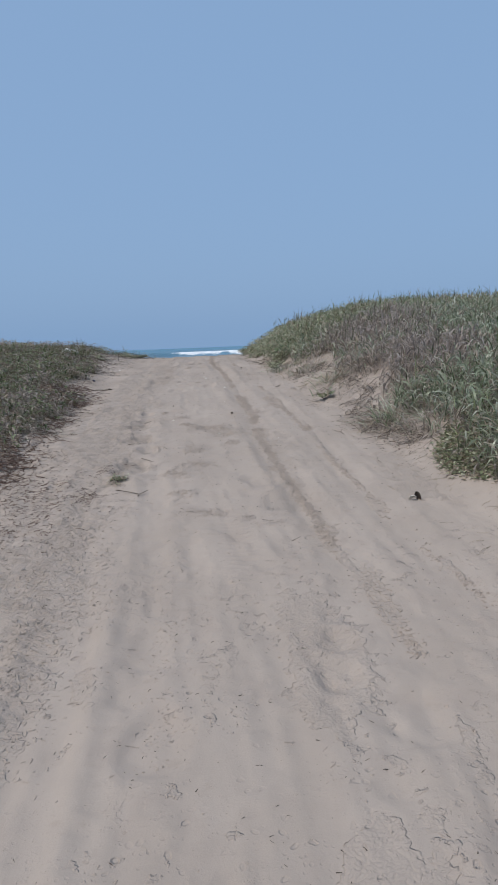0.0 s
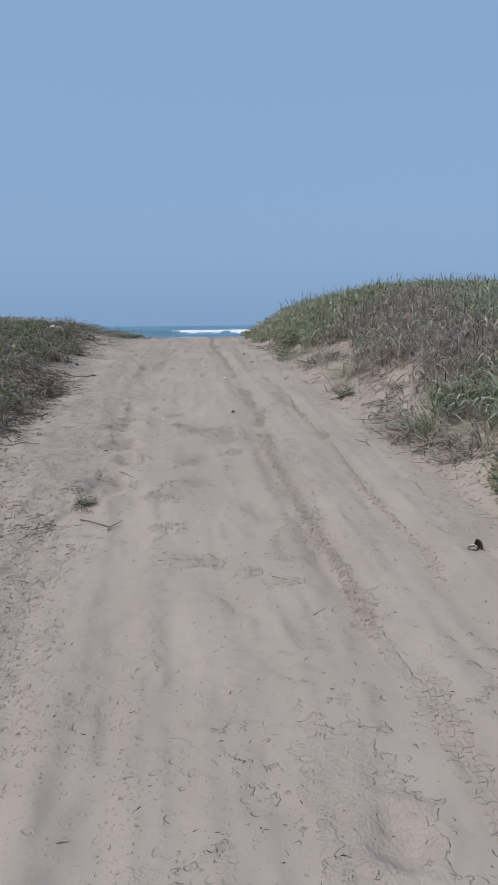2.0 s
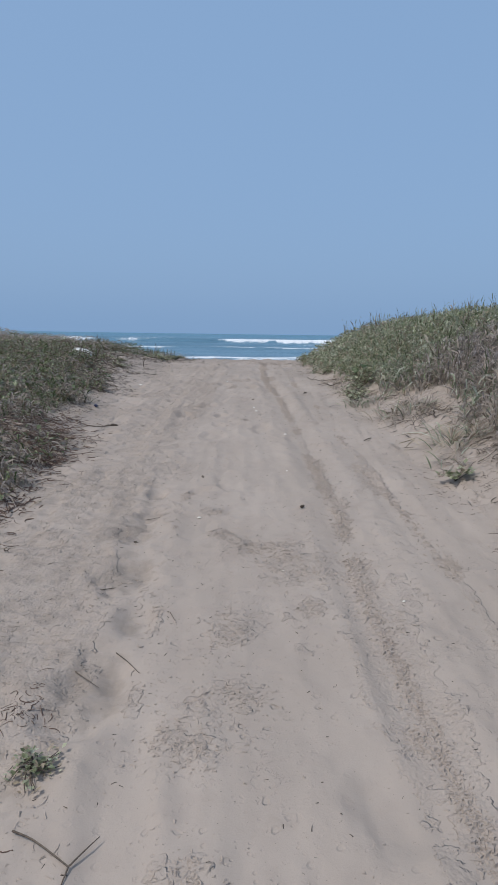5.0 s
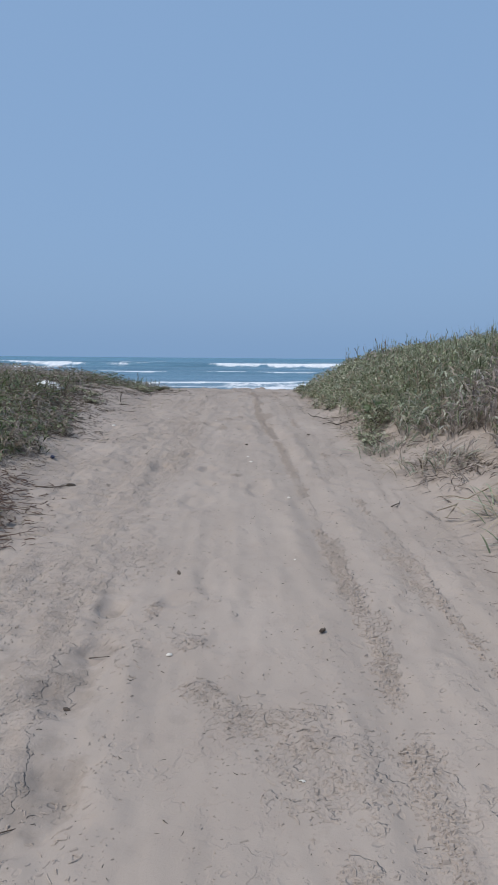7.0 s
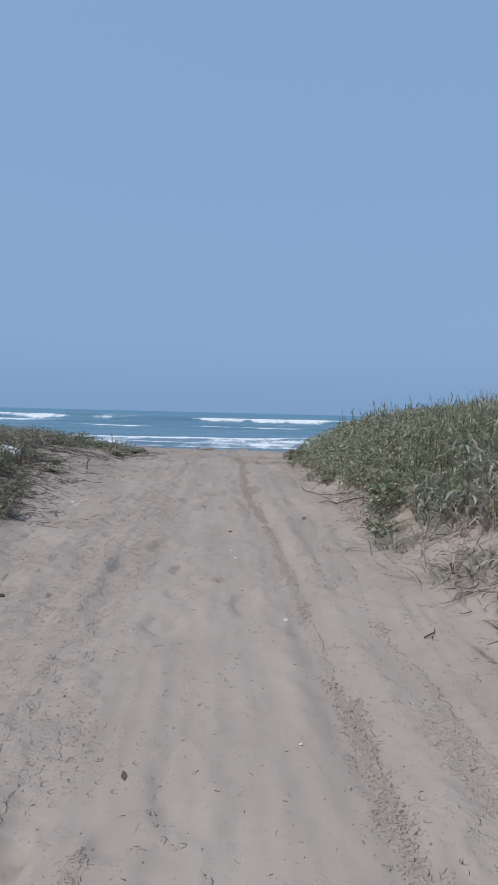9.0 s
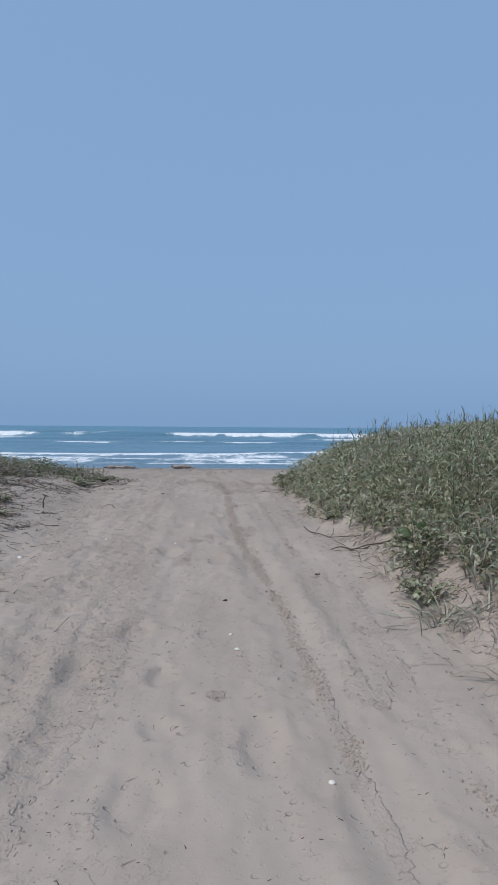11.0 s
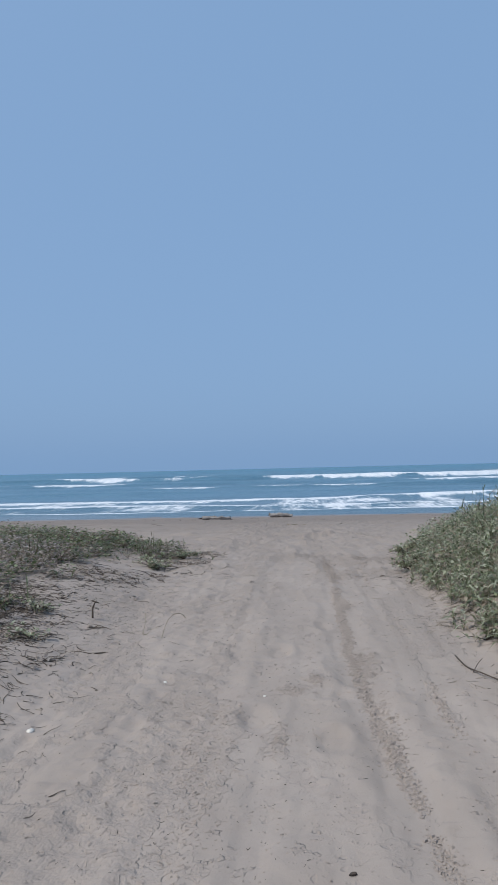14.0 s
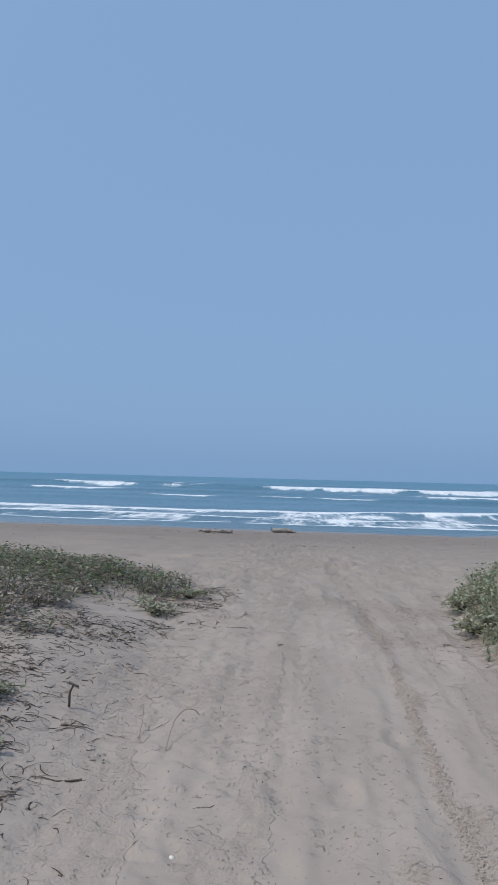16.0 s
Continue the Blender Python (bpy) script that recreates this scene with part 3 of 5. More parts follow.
def leaflets(at, rng, size=(0.03, 0.06), pitch=(-0.3, 0.9)):
    """Small oval leaves, folded along the midrib."""
    n = len(at)
    L = rng.uniform(*size, n)[:, None]
    a = rng.uniform(0, 2 * np.pi, n)
    p = rng.uniform(*pitch, n)
    ahead = np.stack([np.cos(a) * np.cos(p), np.sin(a) * np.cos(p), np.sin(p)], 1)
    side = np.stack([-np.sin(a), np.cos(a), rng.uniform(-0.4, 0.4, n)], 1)
    lift = np.cross(ahead, side)
    mid = [at + ahead * L * s for s in (0, 0.5, 1.0)]
    v = np.stack([mid[0], mid[1] + (side * 0.36 + lift * 0.12) * L, mid[2], mid[1] + (-side * 0.36 + lift * 0.12) * L, mid[1]], 1).reshape(-1, 3)
    f = np.array([[0, 4, 2, 1], [0, 3, 2, 4]])
    return v, ((np.arange(n) * 5)[:, None, None] + f[None]).reshape(-1, 4)


def tube(points, radii, sides=5):
    """A stick along points."""
    pts = np.asarray(points, float)
    n = len(pts)
    ahead = np.gradient(pts, axis=0)
    ahead /= np.linalg.norm(ahead, axis=1)[:, None] + 1e-9
    ref = np.array([0.0, 0.0, 1.0]) if abs(ahead[0][2]) < 0.9 else np.array([1.0, 0, 0])
    u = np.cross(ahead, ref)
    u /= np.linalg.norm(u, axis=1)[:, None] + 1e-9
    w = np.cross(u, ahead)
    a = np.arange(sides) * 2 * np.pi / sides
    r = np.asarray(radii, float)[:, None, None]
    v = pts[:, None, :] + r * (np.cos(a)[None, :, None] * u[:, None, :] + np.sin(a)[None, :, None] * w[:, None, :])
    f = [[i * sides + j, i * sides + (j + 1) % sides, (i + 1) * sides + (j + 1) % sides, (i + 1) * sides + j] for i in range(n - 1) for j in range(sides)]
    v = np.concatenate([v.reshape(-1, 3), pts[:1], pts[-1:]])
    for j in range(sides):
        k = (j + 1) % sides
        f.append([n * sides, k, j, j])
        f.append([n * sides + 1, (n - 1) * sides + j, (n - 1) * sides + k, (n - 1) * sides + k])
    return v, f


def stick_mesh(name, runs, mat):
    """A mesh of joined sticks; each run is points and radii."""
    verts, faces = [], []
    for points, radii, sides in runs:
        v, f = tube(points, radii, sides)
        faces += [[i + len(verts) for i in dict.fromkeys(q)] for q in f]
        verts += v.tolist()
    me = bpy.data.meshes.new(name)
    me.from_pydata(verts, [], faces)
    me.update()
    for p in me.polygons:
        p.use_smooth = True
    me.materials.append(mat)
    return me


# ---- where plants grow ----
def fringe(x, y):
    """Thins the thick growth out, away from the lane and behind the start."""
    ragged = 2.2 * rough(x / 1.8, y / 1.8, 411, 4)
    return (1 - smooth(5.2, 7.4, np.abs(x) + ragged)) * smooth(1.6, 4.2, y + ragged)


def east_edge(y):
    return np.interp(y, [-6, 3, 4.5, 5.2, 6.4, 6.9, 7.4, 7.9, 8.4, 8.8, 9.3, 9.8, 10.4, 10.9, 11.4, 11.9, 12.6, 13, 13.5, 14, 15, 16, 18, 19.5, 21, 22.5], [2.4, 2.3, 2.15, 2.0, 1.92, 1.78, 1.72, 1.77, 1.92, 1.97, 1.83, 1.66, 1.70, 1.58, 1.48, 1.32, 1.22, 1.10, 1.00, 0.92, 0.76, 0.75, 0.72, 0.80, 1.3, 2.6])


def grown_east(x, y):
    """0 to 1: how thickly the east dune is grown over."""
    edge = east_edge(y)
    d = x - edge + 0.24 * rough(x / 0.5, y / 0.5, 401, 3)
    return smooth(-0.08, 0.22, d) * (1 - smooth(20.0, 22.5, y - 0.15 * x)) * fringe(x, y)


def grown_west(x, y):
    edge = np.interp(y, [-6, 4, 6.2, 7.2, 8, 9.1, 9.9, 11, 12, 13.3, 14.5, 15.7, 16.9, 17.6, 18.2, 19.3, 21, 22], [2.5, 2.25, 2.02, 1.88, 1.82, 1.84, 1.98, 2.15, 2.14, 2.34, 2.80, 3.00, 2.88, 2.72, 2.20, 1.98, 2.2, 3.0])
    d = -x - edge + 0.40 * rough(x / 0.6, y / 0.6, 431, 3) + 0.80 * smooth(12.5, 15, y) * rough(x / 0.35, y / 0.45, 435, 3)
    bare = smooth(14.5, 16, y) * smooth(0.02, 0.22, rough(x / 0.8, y / 0.9, 437, 3)) * (1 - smooth(0.3, 1.3, d))
    return smooth(-0.08, 0.25, d) * (1 - smooth(20.3, 22.3, y + 0.1 * x)) * fringe(x, y) * (1 - 0.9 * bare)


def scatter(grown, box, count, rng, keep=lambda x, y: 1.0):
    x, y = rng.uniform(box[0], box[1], count), rng.uniform(box[2], box[3], count)
    ok = rng.uniform(0, 1, count) < grown(x, y) * keep(x, y)
    x, y = x[ok], y[ok]
    return np.stack([x, y, sand(x, y) - 0.01], 1)


def withered(x, y):
    """Where the east dune's grass has turned grey-brown."""
    return smooth(0.0, 0.3, 0.5 * rough(x / 1.4, y / 1.6, 455, 3) + 0.33 * np.exp(-((y - 10.3) / 2.9) ** 4 - ((x - 2.3) / 1.25) ** 4) - 0.12)


def stuff(name, pieces, mat, label, category):
    v, f = join(pieces)
    return tagged(new(name, mesh_of(name, v, f, mat)), label, category, kind="stuff")


rng = np.random.default_rng(5)
thin = lambda x, y: 1 - 0.6 * smooth(3.5, 6.5, x)
p = scatter(grown_east, (0.5, 8.2, 1.5, 23), 31000, rng, thin)
is_dull = rng.uniform(0, 1, len(p)) < withered(p[:, 0], p[:, 1])
depth_in = p[:, 0] - lane(p[:, 1], 3)
high = (0.15 + 0.16 * smooth(0.0, 1.0, depth_in)) * rng.uniform(0.7, 1.2, len(p)) * (1 - 0.35 * smooth(15.0, 18.5, p[:, 1]))
seaward = ~is_dull & (p[:, 1] + rng.normal(0, 0.8, len(p)) > 12.2)
inland = ~is_dull & ~seaward
fresh, dead = shoots(p[inland], high[inland], rng, 7, (0.15, 0.28), (0.009, 0.021), (0.40, 1.1), withers=3)
small, faded = shoots(p[seaward], high[seaward], rng, 10, (0.08, 0.17), (0.010, 0.019), (0.55, 1.3), withers=2)
dead = dead + faded
stuff("curled_dune_grass", small, OLIVE, "dense olive dune growth with short curled leaves", "grass")
stuff("dune_grass", fresh, GRASS, "thick grey-green dune grass with arching blades on the sand dune", "grass")
stuff("dead_grass_blades", dead, DULL, "brown dead blades at the foot of the dune grass", "grass")
stuff("withered_dune_grass", shoots(p[is_dull], high[is_dull], rng, 5)[0], DULL, "grey-brown withered dune grass standing among the green", "grass")
def east_foot(x, y):
    """A thin fringe of dead grass in front of the east dune's growth."""
    return np.exp(-((x - east_edge(y) + 0.10) / 0.13) ** 2) * smooth(-0.10, 0.15, rough(x / 0.4, y / 0.4, 460, 3)) * smooth(4.5, 6, y) * (1 - smooth(11.6, 12.8, y))


q = scatter(east_foot, (0.6, 2.6, 4, 15), 2600, rng)
hanging, _ = shoots(q, rng.uniform(0.05, 0.16, len(q)), rng, 4, (0.12, 0.26), (0.004, 0.010), (0.7, 1.3))
stuff("hanging_dead_grass", hanging, DULL, "thin brown dead grass hanging over the sand at the dune's foot", "grass")
q = scatter(grown_east, (1.0, 7.5, 3, 20), 2600, rng, lambda x, y: smooth(1.2, 2.0, x) * 1.0)
stuff("flowering_stalks", shoots(q, rng.uniform(0.28, 0.52, len(q)), rng, 4, (0.07, 0.16), (0.007, 0.013), (0.1, 0.5))[0], CREEPER, "dark upright grass stalks above the dune grass", "grass stalks")
q = scatter(grown_east, (0.5, 2.8, 11.5, 21), 15000, rng, lambda x, y: 0.85)
q[:, 2] += rng.uniform(0.02, 0.26, len(q))
stuff("dune_creeper", [leaflets(q, rng, (0.025, 0.055))], OLIVE, "green creeper leaves among the grass at the dune's foot", "creeper")

a, d = rng.uniform(0, 2 * np.pi, 5200), np.sqrt(rng.uniform(0, 1, 5200)) + 0.10 * rng.normal(0, 1, 5200)
x, y = 2.16 + 0.36 * d * np.cos(a), 5.62 + 0.62 * d * np.sin(a)
q = np.stack([x, y, sand(x, y) + rng.uniform(0.005, 0.11, len(x)) * np.clip(1.2 - d, 0.15, 1)], 1)
stuff("creeper_mat", [leaflets(q, rng, (0.020, 0.042), (-0.2, 0.8))], OLIVE, "low dense mat of small green creeper leaves on the sand", "creeper")


def brown_mat(x, y):
    """Where dead runners lie thick at the foot of the west bank."""
    return np.clip(np.exp(-((y - 9.75) / 0.85) ** 4 - ((x + 2.05) / 0.45) ** 4) + np.exp(-((y - 6.6) / 0.6) ** 2 - ((x + 2.1) / 0.35) ** 2) + np.exp(-((y - 14.3) / 1.0) ** 4 - ((x + 2.55) / 0.40) ** 4), 0, 1)


p = scatter(grown_west, (-8, -1.5, 1.5, 22.5), 29000, rng, lambda x, y: (1 - 0.7 * smooth(3.5, 6, -x)) * (1 - 0.80 * smooth(11.5, 14, y)) * (1 - 0.85 * brown_mat(x, y)))
is_dull = rng.uniform(0, 1, len(p)) < 0.30 + 0.5 * smooth(0.0, 0.3, rough(p[:, 0] / 1.2, p[:, 1] / 1.2, 466, 3))
low = rng.uniform(0.06, 0.17, len(p))
for name, mask, mat, label in (("low_dune_grass", ~is_dull, CREEPER, "low green grass covering the bank beside the lane"), ("withered_low_grass", is_dull, DULL, "brown withered low grass among the green of the bank")):
    stuff(name, shoots(p[mask], low[mask], rng, 5, (0.12, 0.24), (0.008, 0.017), (0.55, 1.25))[0], mat, label, "grass")
q = scatter(grown_west, (-7.5, -1.5, 2, 22), 46000, rng, lambda x, y: (0.95 - 0.7 * smooth(3.5, 6, -x)) * (1 - 0.8 * brown_mat(x, y)) * (1 - 0.5 * smooth(12, 14, y)))
q[:, 2] += rng.uniform(0.02, 0.16, len(q)) * (1 - 0.4 * smooth(11, 13, q[:, 1]))
q2 = scatter(grown_west, (-6.5, -1.5, 11.5, 22), 70000, rng, lambda x, y: smooth(11.5, 14, y) * (0.9 - 0.6 * smooth(4, 6, -x)))
q2[:, 2] += rng.uniform(0.01, 0.15, len(q2)) * (1 - 0.3 * smooth(11.5, 13, q2[:, 1]) * (1 - smooth(15, 16.5, q2[:, 1])) + 0.2 * smooth(15.5, 17, q2[:, 1])) * (0.6 + 0.9 * np.clip(rough(q2[:, 0] / 0.5, q2[:, 1] / 0.5, 470, 2) + 0.5, 0, 1))
is_dull = rng.uniform(0, 1, len(q2)) < smooth(0.05, 0.3, rough(q2[:, 0] / 1.1, q2[:, 1] / 1.1, 466, 3) - 0.03) + 0.5 * np.exp(-((q2[:, 0] + 3.2) / 0.5) ** 2 - ((q2[:, 1] - 16.8) / 0.9) ** 2) + 0.65 * smooth(-2.35, -2.0, q2[:, 0]) * smooth(17.6, 18.4, q2[:, 1])
stuff("bank_creeper", [leaflets(q, rng, (0.028, 0.062), (-0.3, 0.9)), leaflets(q2[~is_dull], rng, (0.028, 0.060), (-0.3, 0.6))], CREEPER, "dense small-leaved green creeper on the sandy bank", "creeper")
stuff("dead_creeper", [leaflets(q2[is_dull], rng, (0.025, 0.055), (-0.4, 0.6))], DULL, "grey-brown dead creeper patches in the green", "creeper")


def dune_back(x, y):
    """Ragged growth over the dunes away from the lane."""
    far = smooth(5.5, 8.0, np.abs(x + 0.5)) + smooth(3.0, 0.0, y)
    return np.clip(far, 0, 1) * smooth(0.0, 0.22, rough(x / 3.0, y / 3.0, 480, 5) + 0.10 - 0.25 * smooth(14, 32, np.abs(x))) * (1 - smooth(19.5, 22.0, y + 1.5 * rough(x / 3, y / 3, 481, 2))) * smooth(2.2, 3.2, np.abs(x))


p = scatter(dune_back, (-30, 30, -16, 22), 20000, rng)
stuff("far_dune_grass", shoots(p, rng.uniform(0.15, 0.32, len(p)), rng, 4, (0.2, 0.4), (0.012, 0.026))[0], GRASS, "patchy dune grass over the dunes behind", "grass")


# ---- broken crust, clods and litter on the sand ----
def lumps(at, size, rng):
    """Angular crumbs of sand: flattened, uneven clods sunk into the ground."""
    n = len(at)
    a = rng.normal(0, 0.9, n)
    ring = []
    for k in range(4):
        r = rng.uniform(0.7, 1.2, n)
        along, across = np.cos(k * np.pi / 2 + rng.normal(0, 0.3, n)) * r * rng.uniform(1.0, 1.7, n), np.sin(k * np.pi / 2 + rng.normal(0, 0.3, n)) * r
        ring.append(np.stack([np.cos(a) * along - np.sin(a) * across, np.sin(a) * along + np.cos(a) * across, rng.uniform(-0.12, 0.10, n)], 1))
    high = rng.uniform(0.40, 0.78, (n, 1))
    drift = rng.uniform(-0.2, 0.2, (n, 2))
    top = [np.concatenate([p[:, :2] * rng.uniform(0.32, 0.66, (n, 1)) + drift, high + rng.uniform(-0.12, 0.12, (n, 1))], 1) for p in ring]
    ring = [p - (0, 0, 0.15) for p in ring]
    v = at[:, None, :] + np.stack(ring + top, 1) * size[:, None, None]
    f = np.array([[k, (k + 1) % 4, 4 + (k + 1) % 4, 4 + k] for k in range(4)] + [[4, 5, 6, 7]])
    return v.reshape(-1, 3), ((np.arange(n) * 8)[:, None, None] + f[None]).reshape(-1, 4)


def on_sand(x, y, lift=0.0):
    return np.stack([x, y, sand(x, y) + lift], 1)


rng = np.random.default_rng(21)
spots = []
for k, share in ((0, 15000), (1, 5000), (3, 9000), (4, 5000), (5, 3500)):
    y = rng.uniform(1.5, 19, share)
    x = rut_line(RUTS[k], y) + rng.normal((0.0, 0.0, 0, 0.17, 0.12, 0.05)[k], (0.026, 0.020, 0, 0.07, 0.04, 0.03)[k], share) + 0.03 * rough(y * 0 + 3, y / 0.4, 505 + k, 3)
    ok = rng.uniform(0, 1, share) < smooth(0.0, 0.2, rough(y * 0 + 1, y / 0.5, 500 + k, 4) + 0.12 * (k in (0, 3)) + 0.25 * smooth(9, 11, y) * (k == 0))
    spots.append(np.stack([x[ok], y[ok]], 1))
for bx, by, a, b in BROKEN:
    n = int(min(3500, 60 + 42000 * a * b))
    x, y = bx + rng.normal(0, 0.55 * a, n), by + rng.normal(0, 0.55 * b, n)
    ok = rng.uniform(0, 1, n) < smooth(-0.15, 0.15, rough(x / 0.16, y / 0.12, 520, 3))
    spots.append(np.stack([x[ok], y[ok]], 1))
for share, x0, x1, y0, y1 in ((17000, -2.0, 0.2, 10.5, 20.5), (14000, -1.8, -0.65, 1.5, 6.5), (8000, -1.85, -0.85, 6.5, 10.5), (4000, -0.9, 1.4, 1.5, 18)):
    x, y = rng.uniform(x0, x1, share), rng.uniform(y0, y1, share)
    ok = rng.uniform(0, 1, share) < smooth(-0.05, 0.30, rough(x / 0.3, y / 0.5, 515, 5))
    spots.append(np.stack([x[ok], y[ok]], 1))
x, y = rng.uniform(-2.2, 1.3, 5000), rng.uniform(1.5, 20, 5000)
spots.append(np.stack([x, y], 1))
spots = np.concatenate(spots)
in_rut = np.minimum(np.abs(spots[:, 0] - rut_line(RUTS[0], spots[:, 1])), np.abs(spots[:, 0] - rut_line(RUTS[1], spots[:, 1])))
size = np.clip(rng.lognormal(-5.75, 0.38, len(spots)), 0.0015, 0.0075) * (1 + 1.15 * np.exp(-(in_rut / 0.07) ** 2))
v, f = lumps(on_sand(spots[:, 0], spots[:, 1], -0.001), size, rng)
tagged(new("sand_crumbs", mesh_of("sand_crumbs", v, f, CRUST, True)), "loose crumbs of dried sand thrown up by wheels", "sand crumbs", kind="stuff")


def plates(cx, cy, wide, long, cell, seed):
    """Cracked crust: uneven plates with open joints, each a slab with its own tilt."""
    r = np.random.default_rng(seed)
    nx, ny = int(wide / cell) + 1, int(long / cell) + 1
    px = cx + (np.arange(nx + 1) - nx / 2)[None, :] * cell + r.normal(0, 0.24 * cell, (ny + 1, nx + 1))
    py = cy + (np.arange(ny + 1) - ny / 2)[:, None] * cell + r.normal(0, 0.24 * cell, (ny + 1, nx + 1))
    out = []
    for j in range(ny):
        for i in range(nx):
            mx, my = (i + 0.5) / nx * 2 - 1, (j + 0.5) / ny * 2 - 1
            if mx * mx + my * my > r.uniform(0.5, 1.1):
                continue
            quad = np.array([(px[j + b, i + a], py[j + b, i + a]) for a, b in ((0, 0), (1, 0), (1, 1), (0, 1))])
            mid = quad.mean(0)
            ring = []
            for a in range(4):
                edge = quad[(a + 1) % 4] - quad[a]
                ring += [quad[a], quad[a] + 0.5 * edge + r.normal(0, 0.07 * cell, 2)]
            out.append((mid, (np.array(ring) - mid) * r.uniform(0.92, 0.985), r.uniform(0.002, 0.005), r.normal(0, 0.03, 2)))
    return out


verts, faces = [], []
for k, (cx, cy, wide, long, cell) in enumerate(((0.83, 3.50, 0.13, 0.90, 0.023), (0.42, 8.28, 0.17, 0.26, 0.022), 
                                                 (1.12, 4.9, 0.10, 0.5, 0.022), (0.76, 8.9, 0.10, 0.4, 0.022))):
    for mid, quad, thick, tilt in plates(cx, cy, wide, long, cell, 600 + k):
        n = len(verts)
        for level, shrink in ((-0.012, 1.0), (0.5 * thick, 1.0), (thick, 0.86)):
            for dx, dy in quad:
                verts.append((mid[0] + dx * shrink, mid[1] + dy * shrink, level + tilt[0] * dx + tilt[1] * dy))
        for a in (0, 8):
            faces += [[n + a + i, n + a + (i + 1) % 8, n + a + 8 + (i + 1) % 8, n + a + 8 + i] for i in range(8)]
        faces += [[n + 16, n + 17, n + 18, n + 19], [n + 16, n + 19, n + 20, n + 23], [n + 20, n + 21, n + 22, n + 23]]
verts = np.array(verts)
verts[:, 2] += sand(verts[:, 0], verts[:, 1])
tagged(new("cracked_crust", mesh_of("cracked_crust", verts, faces, CRUST, True)), "thin cracked plates of dried sand crust along a wheel track", "sand crust", kind="stuff")


# dead runners and twigs at the edges of the green
def sprigs(at, way, length, thick, bend, rng, peak=1.2, base=1.0):
    """Thin three-sided curved stalks lying on the ground."""
    n, steps = len(at), 4
    s = np.linspace(0, 1, steps + 1)
    heading = way[:, None] + bend[:, None] * s[None, :]
    step = length[:, None] / steps
    x = at[:, :1] + np.cumsum(np.cos(heading) * step, 1) - np.cos(heading[:, :1]) * step
    y = at[:, 1:2] + np.cumsum(np.sin(heading) * step, 1) - np.sin(heading[:, :1]) * step
    rise = (rng.uniform(0.0, 0.06, n) * length)[:, None] * np.sin(np.pi * s)[None, :] + (rng.exponential(0.03, n) * length)[:, None] * s[None, :] ** 2
    z = sand(x, y) + rise
    u = np.stack([-np.sin(heading), np.cos(heading), 0 * heading], 2)
    up = np.array([0, 0, 1.0])
    r = thick[:, None, None] * np.interp(s, [0, 1], [1, 0.45])[None, :, None]
    c = np.stack([x, y, z], 2)
    v = np.stack([c + u * r * base, c - u * r * base, c + up * r * peak], 2)
    k = np.arange(steps)[:, None]
    j = np.arange(3)[None, :]
    f = np.stack([3 * k + j, 3 * k + (j + 1) % 3, 3 * k + 3 + (j + 1) % 3, 3 * k + 3 + j], 2).reshape(-1, 4)
    return v.reshape(-1, 3), ((np.arange(n) * 3 * (steps + 1))[:, None, None] + f[None, :, ::-1]).reshape(-1, 4)


def litter_at(count, rng):
    """Thick at the margins of the green, thin towards the lane."""
    y = rng.uniform(2.5, 20.5, count)
    west = rng.uniform(0, 1, count) < 0.55
    away = rng.exponential(0.12 + 0.05 * np.exp(-((y - 5.3) / 2.0) ** 2) + 0.16 * smooth(13.5, 15, y) * (1 - smooth(18, 20, y)), count) - 0.25
    xw = -np.interp(y, [2, 6, 8.5, 11, 13, 14.5, 16, 17.2, 18.2, 19.5, 21], [2.1, 1.85, 1.80, 1.92, 2.18, 2.42, 2.55, 2.5, 2.2, 2.0, 2.1]) + away * 1.25
    xe = np.interp(y, [3, 5.2, 6.4, 8.0, 8.8, 9.4, 10.2, 11.2, 12.2, 14, 16, 19], [2.2, 1.9, 1.7, 1.5, 1.35, 1.55, 1.55, 1.30, 1.05, 0.85, 0.74, 0.8]) - away * 0.75
    x = np.where(west, xw, xe)
    ok = rng.uniform(0, 1, count) < smooth(-0.22, 0.14, rough(x / 0.5, y / 0.5, 540, 3))
    return np.stack([x[ok], y[ok]], 1)


rng = np.random.default_rng(33)
p = litter_at(11500, rng)
n = len(p)
stuff("dead_runners", [sprigs(p, rng.uniform(0, 2 * np.pi, n), rng.lognormal(-3.3, 0.65, n).clip(0.012, 0.20), rng.uniform(0.0008, 0.0022, n), rng.normal(0, 0.8, n), rng)], TWIG, "brown dead runners and twigs strewn along the edge of the green", "dead runners")
edge_y = np.concatenate([rng.uniform(12.3, 16.2, 3000), rng.uniform(12.3, 17.5, 1300)])
edge_x = -np.interp(edge_y, [12, 13, 14.5, 16, 17.3], [2.14, 2.34, 2.64, 2.86, 2.80]) + np.concatenate([rng.normal(-0.10, 0.19, 3000), rng.normal(0.10, 0.30, 1300)])
p = np.stack([edge_x, edge_y], 1)
n = len(p)
mat_of_runners = sprigs(p, rng.normal(0.4, 1.0, n), rng.lognormal(-2.75, 0.5, n).clip(0.02, 0.22), rng.uniform(0.0014, 0.0034, n), rng.normal(0, 1.5, n), rng)
bank = scatter(grown_west, (-4.5, -1.5, 3, 14), 9000, rng, lambda x, y: 1 - 0.7 * smooth(2.8, 4, -x))[:, :2]
n = len(bank)
under = sprigs(bank, rng.uniform(0, 2 * np.pi, n), rng.lognormal(-2.4, 0.5, n).clip(0.04, 0.35), rng.uniform(0.0015, 0.0035, n), rng.normal(0, 0.9, n), rng)
